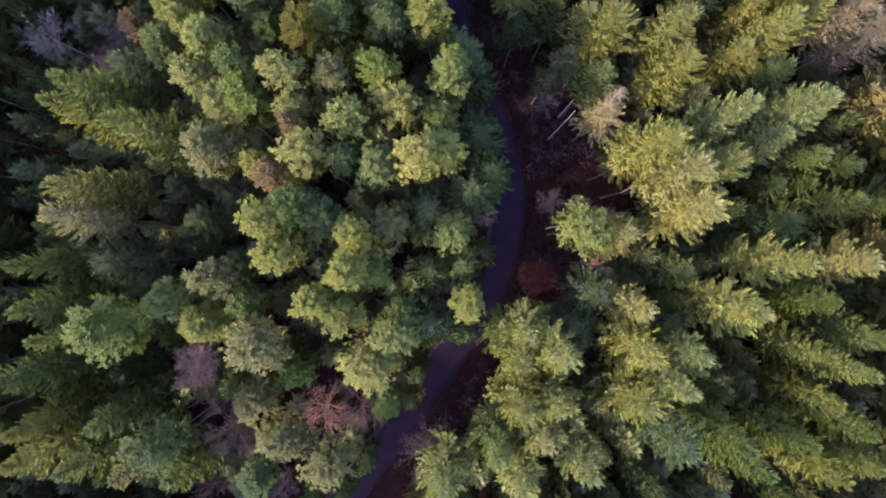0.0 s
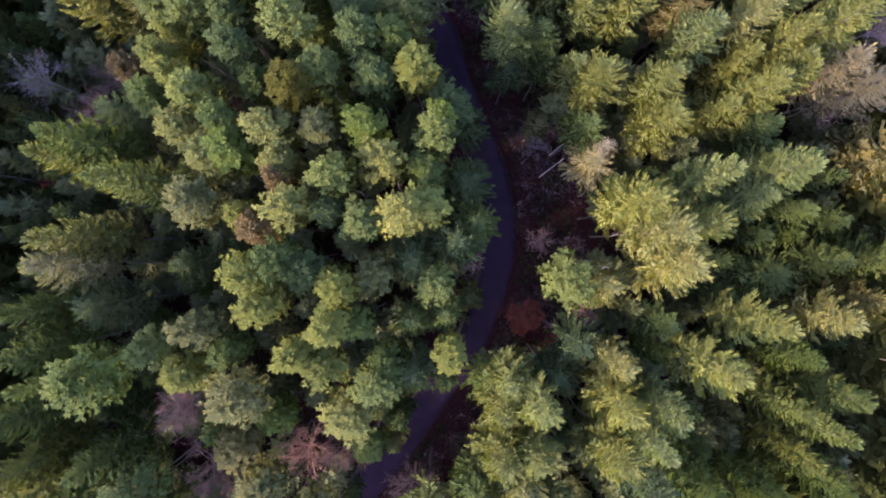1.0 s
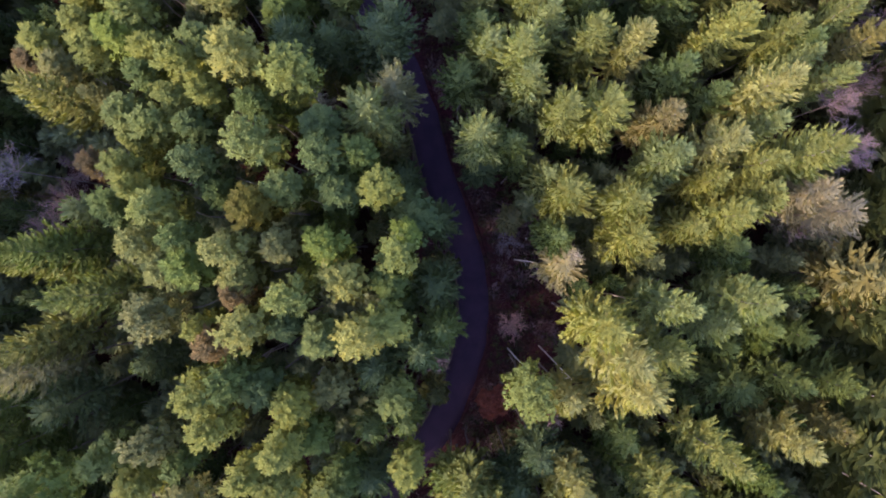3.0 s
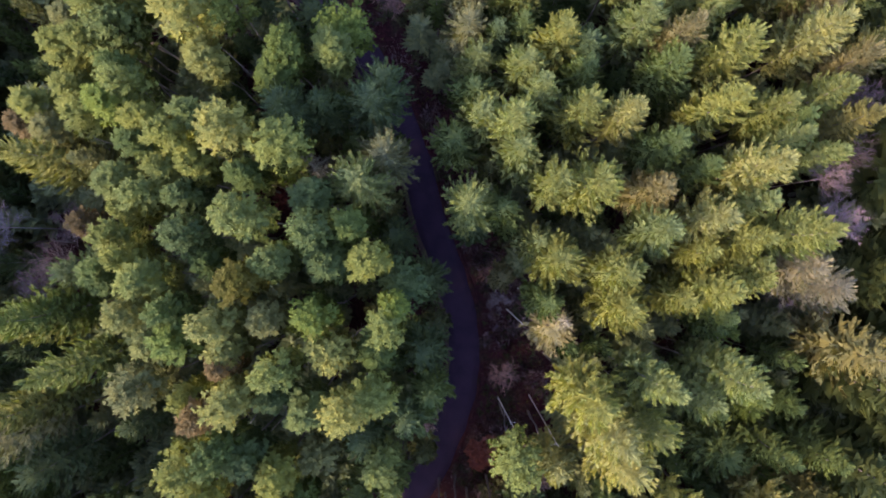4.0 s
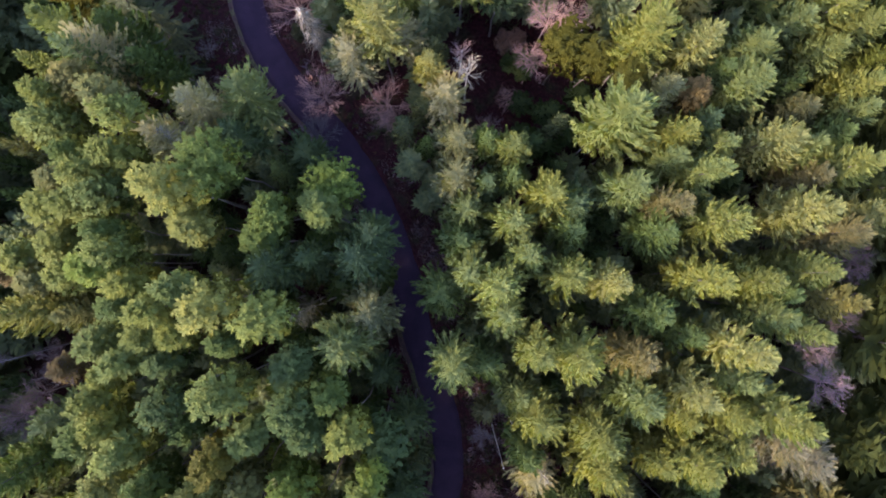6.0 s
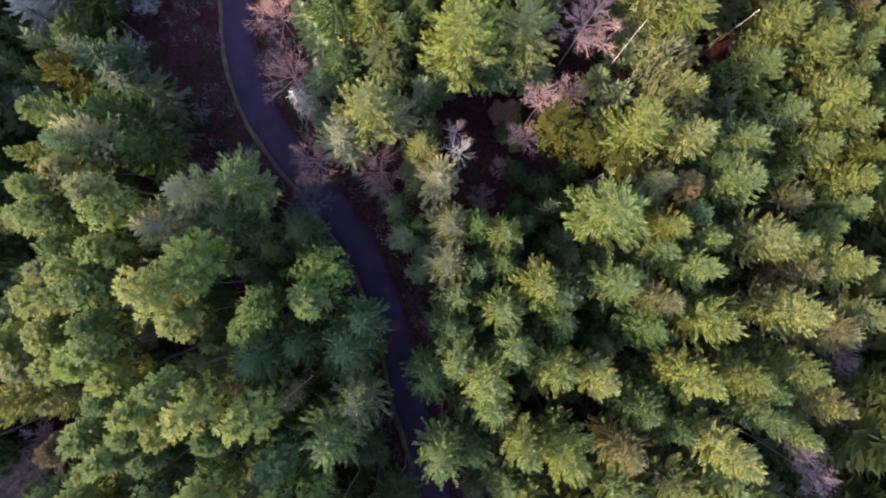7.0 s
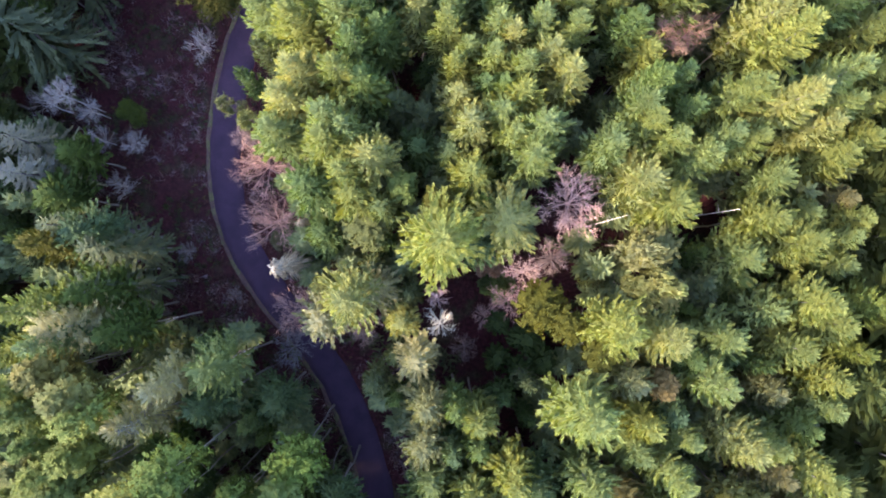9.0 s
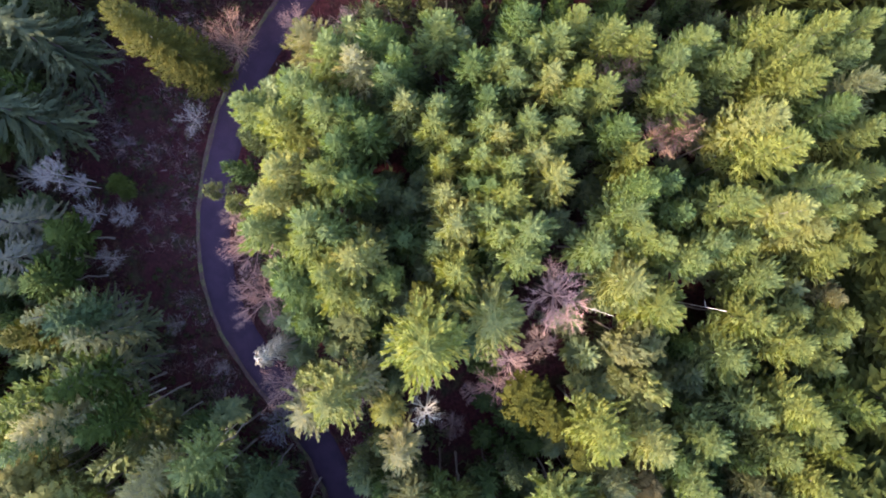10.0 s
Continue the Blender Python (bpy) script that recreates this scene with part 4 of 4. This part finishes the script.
cone(7.6, 73.0, 19.2, 1.47, LIGHT)
cone(-1.7, 73.3, 20.8, 1.26, GREEN)
cone(29.9, 73.3, 21.3, 1.78, GREEN)
cone(10.1, 73.5, 19.4, 1.62, PALE)
plume(-7.9, 73.5, 20.4, 1.66, STRAW)
cone(4.2, 73.5, 18.7, 1.98, GREEN)
cone(19.4, 73.7, 20.3, 1.83, YELLOW)
cone(12.4, 74.0, 19.4, 1.46, YELLOW)
cone(-3.1, 74.1, 20.8, 1.57, GREEN)
cone(6.1, 75.0, 18.7, 1.74, LIGHT)
cone(8.8, 75.2, 19.3, 1.14, LIGHT)
cone(18.8, 75.4, 19.9, 1.61, LIGHT)
cone(31.6, 75.8, 21.3, 1.94, OLIVE)
cone(27.3, 75.8, 22.4, 1.96, YELLOW)
cone(1.2, 75.9, 18.7, 1.98, LIGHT)
cone(23.1, 75.9, 20.3, 1.51, LIGHT)
cone(10.1, 76.3, 19.4, 1.79, LIGHT)
cone(26.1, 76.9, 22.4, 1.43, YELLOW)
cone(15.7, 77.1, 19.4, 1.71, YELLOW)
cone(7.8, 77.2, 19.3, 1.71, GREEN)
cone(20.2, 77.6, 19.9, 1.77, LIGHT)
cone(14.1, 77.7, 19.4, 1.95, YELLOW)
cone(11.0, 77.8, 19.4, 1.62, YELLOW)
cone(30.9, 78.0, 21.3, 1.47, LIGHT)
cone(24.7, 78.8, 21.3, 1.78, YELLOW)
cone(27.7, 79.0, 22.4, 1.70, YELLOW)
cone(30.6, 79.9, 21.3, 1.63, YELLOW)
# eleven tall firs out of view at the left, added to shade the forest
cone(-36.6, -16.2, 28.0, 2.2, GREEN)
cone(-35.6, -12.8, 28.6, 2.1, GREEN)
cone(-36.4, -9.4, 28.4, 2.3, BLUE)
cone(-36.0, -6.4, 28.0, 2.0, GREEN)
cone(-36.8, -3.4, 27.4, 2.1, GREEN)
cone(-41.0, 54.6, 23.0, 2.3, GREEN)
cone(-40.2, 57.6, 23.4, 2.2, BLUE)
cone(-41.4, 60.4, 22.6, 2.3, GREEN)
cone(-38.6, 6.4, 26.8, 2.1, GREEN)
cone(-39.2, 9.8, 27.2, 2.2, BLUE)
cone(-38.4, 12.8, 26.6, 2.0, GREEN)
spire(28.5, 5.6, 12.5, 2.0, BLUE)
spire(33.6, 6.8, 14.0, 2.0, BLUE)
spire(31.2, 5.6, 12.0, 1.9, GREEN)
bare(-21.5, -22.3, 9.2, 2.0, BROWN)
bare(-14.7, -21.8, 9.2, 1.7, BROWN)
bare(-1.3, -19.2, 9.2, 3.4, BROWN)
bare(-18.7, -15.4, 14.8, 3.2, BROWN)
bare(-19.3, -8.7, 17.5, 2.0, BROWN)
bare(13.7, -1.4, 12.2, 1.43, PINK)
bare(4, 2.6, 12.6, 1.19, PINK)
bare(-29.3, 12.4, 15, 2, PLUM)
bare(-27.5, 14.6, 16, 2.2, PLUM)
bare(33.2, 16.9, 14.7, 2.5, PLUM)
bare(-31.3, 17.1, 17.6, 2.2, GREY)
bare(-23.9, 17.3, 17, 1.08, GREY)
bare(-26.7, 17.6, 15, 1.8, PLUM)
bare(32.4, 25.2, 19.1, 1.65, PLUM)
bare(36.5, 28.1, 16, 2.1, PLUM)
bare(37.3, 32.4, 16, 2.1, PLUM)
bare(-2.8, 44.1, 3.7, 2.8, PINK)
bare(-36.7, 60.6, 6, 1.7, LILAC)
bare(-19.4, 76.7, 8, 3.11, BROWN)
bare(-13, 78.7, 8, 2.33, PINK)
bare(-8.4, 79.4, 8, 1.56, PINK)
dead(14.4, 12.1, 15.2, 1.5, BEIGE)
dead(-6.4, 23.8, 18.2, 1.68, BEIGE)
dead(-16.4, 35.9, 20.8, 1.39, BEIGE)
shrub(9.7, -3, 1.6, 1.8, RUSSET)
shrub(21.4, 51.3, 16.9, 1.47, PALE)
shrub(20.5, 54.4, 15.6, 1.7, OLIVE)
shrub(-28.7, 61.1, 4, 1.4, BRIGHT)
spruce(-23.6, 44.6, 16.6, 3, SAGE)
spruce(-24.3, 47.8, 15.2, 3.2, SAGE)
spruce(-26.7, 49.3, 16.6, 2.2, SAGE)
spruce(-36.0, 66.0, 14.5, 5.0, SAGE)
spruce(-35.0, 73.0, 16, 4.8, SAGE)
cedar(-21.2, 73, 20.6, 2.9, OCHRE)
dead_pole(12.3, 14.1, 14.0, 0.2, 0.1)
dead_pole(11.3, 11.8, 11.8, 0.01, 0.01)
dead_pole(18.2, 56.3, 16.0, -0.26, 0.29, 0.06)
dead_pole(26.4, 58.2, 16.0, 0.1, 0.1, 0.06)
dead_pole(11.1, 2.2, 9.8, 0.37, 0.14)
dead_pole(14.4, 2.7, 15.0, 0.01, -0.04, 0.07)
dead_pole(25.2, 8.5, 12.5, 0.1, 0.1, 0.07)
dead_pole(-22.6, 40.9, 10.8, 0.1, 0.2, 0.08)
dead_pole(-24.5, 41.7, 7.6, -0.1, 0.1, 0.07)
dead_pole(-25.2, 45.7, 11.0, 0.1, 0.0, 0.08)
dead_pole(-27.1, 45.0, 7.5, 0.0, 0.1, 0.07)
dead_pole(-13.7, 39.4, 7.0, -0.1, -0.2, 0.07)
dead_pole(-24.0, 36.2, 7.0, 0.1, 0.1, 0.07)
dead_pole(-20.8, 34.0, 6.5, 0.0, 0.1, 0.06)

bare(-16.3, 44.4, 1.6, 1.0, GREY)
bare(-22.0, 48.0, 2.0, 1.3, GREY)
bare(-3.0, 42.4, 2.2, 1.6, PINK)
snag(-9.5, 48.7, 13.5, 1.3, WHITE)
bare(14.0, 57.7, 16.2, 3.1, PINK)
bare(11.2, 51.0, 12.0, 1.9, PINK)
bare(10.6, 48.1, 9.4, 1.9, PINK)
bare(14.2, 52.6, 9.4, 1.9, MAUVE)
bare(7.6, 42.5, 4.2, 1.7, MAUVE)
bare(-13.9, 57.3, 9.0, 3.3, PINK)
bare(-16.2, 59.8, 7.0, 1.5, MAUVE)
bare(-12.6, 52.1, 8.0, 3.3, PINK)
bare(-9.2, 44.0, 6.4, 2.8, PINK)
bare(-9.4, 39.9, 5.0, 2.4, GREY)
snag(-9.3, 52.4, 9.6, 0.7, WHITE)
bare(11.2, 4.9, 0.9, 1.9, PINK)
bare(35.7, 22.5, 16.6, 2.0, MAUVE)
bare(-20.0, -10.0, 16.6, 2.1, BROWN)
bare(-10.7, -14.3, 12.6, 3.1, BROWN)
bare(-7.6, -14.2, 11.4, 2.7, BROWN)
bare(15.3, 75.3, 18.2, 2.4, UMBER)
bare(18.9, 70.6, 18.0, 2.0, UMBER)
bare(20.6, 71.6, 18.2, 2.1, UMBER)
bare(-33.3, 61.2, 9.0, 1.8, LILAC)
bare(-32.6, 60.6, 5.0, 1.5, LILAC)
bare(-28.5, 58.3, 3.0, 1.6, LILAC)
bare(-31.5, 57.9, 4.6, 1.7, LILAC)
bare(-29.1, 53.7, 3.9, 1.5, LILAC)
bare(-23.5, 69.0, 1.4, 1.9, LILAC)
star(4.8, 45.6, 11.9, 1.35, WHITE)
star(4.0, 47.7, 10.0, 1.1, PINK)
spruce(-33.4, 53.2, 13.4, 2.9, SILVER)
spruce(-34.8, 56.2, 13.2, 2.6, SILVER)
bare(9.2, 45.8, 2.2, 1.6, PINK)
shrub(-10.3, 51.0, 3.6, 1.6, GREEN)
shrub(-8.6, 49.6, 4.2, 1.7, GREEN)
shrub(-12.2, 50.6, 2.4, 1.2, OLIVE)
shrub(9.9, 49.1, 4.2, 1.7, GREEN)
shrub(8.8, 51.0, 4.6, 1.5, BROWN)
sapling(-16.2, 61.9, 12.4, 1.15, OLIVE)
sapling(-15.1, 61.0, 11.0, 1.35, PALE)

# ---- young trees in the gaps of the stands ----
def in_clearing(x, y):
    d = x - road_x(y)
    return -15 < d < (5 if y < 54 else 3.2) and y > (41 if d < -2.3 else 36) or -2.3 < d < 5.5 or 2 < x < 17 and 42 < y < 54 or 7 < x < 15 and -6 < y < 16


def clear_of(x, y, gap):
    return all(math.hypot(x - a, y - b) > gap + r for a, b, r in PLANTED)


gaps = random.Random(11)
for j in range(54):
    for i in range(33):
        x, y = -36 + 2.2 * (i + gaps.uniform(-0.45, 0.45)), -22 + 2.0 * (j + gaps.uniform(-0.45, 0.45))
        thin = noise.noise((x * 0.13, y * 0.13, 9.0)) > 0.16   # here the floor lies open under the tall trees
        if not in_clearing(x, y) and clear_of(x, y, 2.7 if thin else 1.75):
            # BLUE counts double: bluish haze between the crowns is put into the tones
            tone = gaps.choice((GREEN, BLUE, BLUE, SAGE, OLIVE))
            wide = gaps.uniform(1.0, 1.5)
            plant(SMALL, x, y, gaps.uniform(7.0, 11.0) if thin else gaps.uniform(11.0, 15.5), wide, 12.0, 1.7, tone, "young fir with %s needles between taller trees" % SAYS[tone])
            if not thin:
                PLANTED[-1] = (x, y, 0.5)


for j in range(120):   # young trees added to shade the road, thickest where the left stand meets it
    y = 10 + 31 * (j + gaps.random()) / 120
    x = road_x(y) - gaps.uniform(2.9, 15)
    if clear_of(x, y, 1.35):
        tone = gaps.choice((GREEN, BLUE, OLIVE))
        plant(SMALL, x, y, gaps.uniform(8.0, 14.0), gaps.uniform(1.4, 1.8), 12.0, 1.7, tone, "young fir with %s needles under taller pines" % SAYS[tone])


for x, y, top, wide in ((-3.0, 19.6, 11.0, 1.9), (-1.6, 20.9, 8.5, 1.7), (-5.2, 17.6, 12.5, 1.9), (-2.2, 22.4, 9.0, 1.6), (-8.4, 16.9, 12.5, 1.9), (-1.4, 26.6, 9.0, 1.8)):   # added to keep a patch of sun off the road
    plant(SMALL, x, y, top, wide, 12.0, 1.7, GREEN, "young dark green fir added to shade the road")


for x, y, top, wide in ((13.2, 44.3, 5.2, 1.7), (10.5, 45.4, 3.6, 1.3), (15.3, 42.5, 5.6, 1.7), (15.9, 46.5, 5.0, 1.5), (10.9, 42.0, 4.4, 1.4), (13.0, 41.2, 6.0, 1.6)):   # low firs in the open patch
    plant(SMALL, x, y, top, wide, 12.0, 1.7, BLUE, "low blue-green young fir among pinkish bare trees")


def thicket(seed):
    """Young firs that stand too thick to count under the tall trees, joined in one mesh."""
    r = random.Random(seed)
    kinds = []
    for _ in range(4):
        me = fir_crown(r, 10.0, 1.45, 6.0, 0.65, 0.12, 1.05, 5, 0.05, 1.95, 0.40, 0.5, 1.5, DIM_NEEDLES)
        kinds.append((np.array([v.co for v in me.vertices]), [tuple(p.vertices) for p in me.polygons]))
        bpy.data.meshes.remove(me)
    verts, faces, count = [], [], 0
    for j in range(72):
        for i in range(58):
            x, y = -43 + 1.5 * (i + r.uniform(-0.45, 0.45)), -23 + 1.45 * (j + r.uniform(-0.45, 0.45))
            if in_clearing(x, y) or off_road(x, y) < 3.6 or not clear_of(x, y, 1.15) or noise.noise((x * 0.13, y * 0.13, 9.0)) > 0.40:
                continue
            a, s, k = r.uniform(0, 6.28), r.uniform(0.8, 1.15), r.uniform(0.55, 1.25)
            c, d = math.cos(a) * s, math.sin(a) * s
            v, f = r.choice(kinds)
            verts.append(v @ np.array([[c, d, 0], [-d, c, 0], [0, 0, k]]) + np.array([x, y, rise(x, y)]))
            faces += [tuple(q + count for q in p) for p in f]
            count += len(v)
    o = tagged(new("thicket", mesh_of("thicket", np.concatenate(verts), faces, DIM_NEEDLES, False)), "dense grey-green young firs crowded under the tall trees", "undergrowth", kind="stuff")
    # lightened and blued: the haze in the gaps is put into this colour
    o.color = (0.185, 0.225, 0.185, 1)


thicket(51)


# ---- low growth on the open ground beside the road ----
def low_growth(name, seed, count, tone, label, size, bare_share, want, wide_left=-18, wide_right=9):
    """Tussocks of thin stalks and small leaves, joined into one mesh."""
    r = random.Random(seed)
    verts, faces, made = [], [], 0
    while made < count:
        y = r.uniform(-24, 88)
        x = road_x(y) + (r.uniform(wide_left, wide_right) if y > 34 or wide_right > 9 else r.uniform(-3.0, 9))
        if off_road(x, y) < 2.3 or wide_right > 9 and in_clearing(x, y) or noise.noise((x * 0.22, y * 0.22, seed)) < want:
            continue
        made += 1
        at, wide = Vector((x, y, land(x, y) - 0.03)), size * r.uniform(0.5, 1.3)
        for k in range(26):
            a, l = r.uniform(0, 6.28), wide * r.uniform(0.4, 1.0)
            way = Vector((math.cos(a) * r.uniform(0.2, 1.1), math.sin(a) * r.uniform(0.2, 1.1), r.uniform(0.35, 1.0))).normalized()
            p = at + Vector((r.gauss(0, 0.3), r.gauss(0, 0.3), 0)) * wide
            thin = r.random() < bare_share
            blade(verts, faces, p, way, Vector((-way.y, way.x, r.gauss(0, .3))).normalized(), l, l * (0.02 if thin else 0.16))
    o = tagged(new(name, mesh_of(name, verts, faces, LEAVES, False)), label, "undergrowth", kind="stuff")
    o.color = (*tone, 1)


low_growth("bracken", 31, 1700, (0.070, 0.035, 0.034), "dead reddish-brown bracken and brambles on the ground", 0.60, 0.55, -0.10)
low_growth("ferns", 32, 2200, (0.050, 0.064, 0.028), "dark green ferns and moss tussocks on the ground", 0.40, 0.25, -0.02)
low_growth("heather", 33, 1500, (0.22, 0.15, 0.165), "purplish leafless low scrub on the ground", 0.95, 0.95, 0.0)
low_growth("undergrowth", 35, 2200, (0.075, 0.085, 0.046), "dull green ferns and brambles under the trees", 1.25, 0.15, -0.3, -36, 42)
low_growth("grass", 34, 500, (0.11, 0.10, 0.035), "sparse dry grass tufts along the road", 0.35, 0.6, -1.0)


# ---- the patterns from which the trees were copied are taken away ----
for kinds in (*DOME.values(), *CONE.values(), *PLUME.values(), *SPIRE.values(), SMALL, BIG, CEDAR, BARE, SAPLING, STAR, DEAD, SNAG, BUSH):
    for t in kinds:
        for o in (*t.children_recursive, t):
            bpy.data.objects.remove(o)


# ---- the forest round about ----
def far_forest(name, seed, step, light, inside):
    """Many firs joined in one mesh, where inside(x, y) allows."""
    r = random.Random(seed)
    kinds = []
    for _ in range(4):
        tv, tf = [], []
        tube(tv, tf, [(0, 0, 0), (0, 0, 20)], [0.2, 0.02], 4)
        me = fir_crown(r, 20.0, 2.6, 13.5, 0.6, 0.1, *light)
        cv = [v.co.copy() for v in me.vertices]
        cf = [tuple(p.vertices) for p in me.polygons]
        bpy.data.meshes.remove(me)
        kinds.append((np.array(tv), tf, np.array(cv), cf))
    tv, tf, cv, cf, nt, nc = [], [], [], [], 0, 0
    y = -150.0
    while y < 220:
        x = -150.0
        while x < 150:
            px, py = x + r.uniform(-0.4, 0.4) * step, y + r.uniform(-0.4, 0.4) * step
            if inside(px, py) and off_road(px, py) > 4.5:
                a, s, k = r.uniform(0, 6.28), r.uniform(0.85, 1.25), r.uniform(0.8, 1.12)
                c, d = math.cos(a) * s, math.sin(a) * s
                turn, at = np.array([[c, d, 0], [-d, c, 0], [0, 0, k]]), np.array([px, py, rise(px, py) - 0.3])
                ov, of, bv, bf = r.choice(kinds)
                tv.append(ov @ turn + at), cv.append(bv @ turn + at)
                tf += [tuple(i + nt for i in q) for q in of]
                cf += [tuple(i + nc for i in q) for q in bf]
                nt, nc = nt + len(ov), nc + len(bv)
            x += step
        y += step
    top = tagged(new(name), "dense fir forest of green and olive crowns all round", "forest", kind="stuff")
    for part_name, pv, pf, mat in (("trunks", tv, tf, BARK), ("crowns", cv, cf, DIM_NEEDLES)):
        o = new(part_name, mesh_of(part_name, np.concatenate(pv), pf, mat, False))
        o.parent, o.color = top, (0.070, 0.085, 0.038, 1)


def near_ring(x, y):
    return -47 < x < 52 and -36 < y < 100 and (x < -32 or x > 37 or y < -19.5 or y > 80.5) and clear_of(x, y, 2.4)


def far_ring(x, y):
    return (x < -48 or x > 53 or y < -37 or y > 101) and math.hypot(x, y - 30) < 118


far_forest("surrounding_forest", 21, 3.4, (1.1, 5, 0.1, 2.5, 0.3, 0.5, 1.5, DIM_NEEDLES), near_ring)
far_forest("distant_forest", 22, 8.0, (1.9, 4, 0.0, 4.0, 0.18, 0.5, 1.7, DIM_NEEDLES), far_ring)
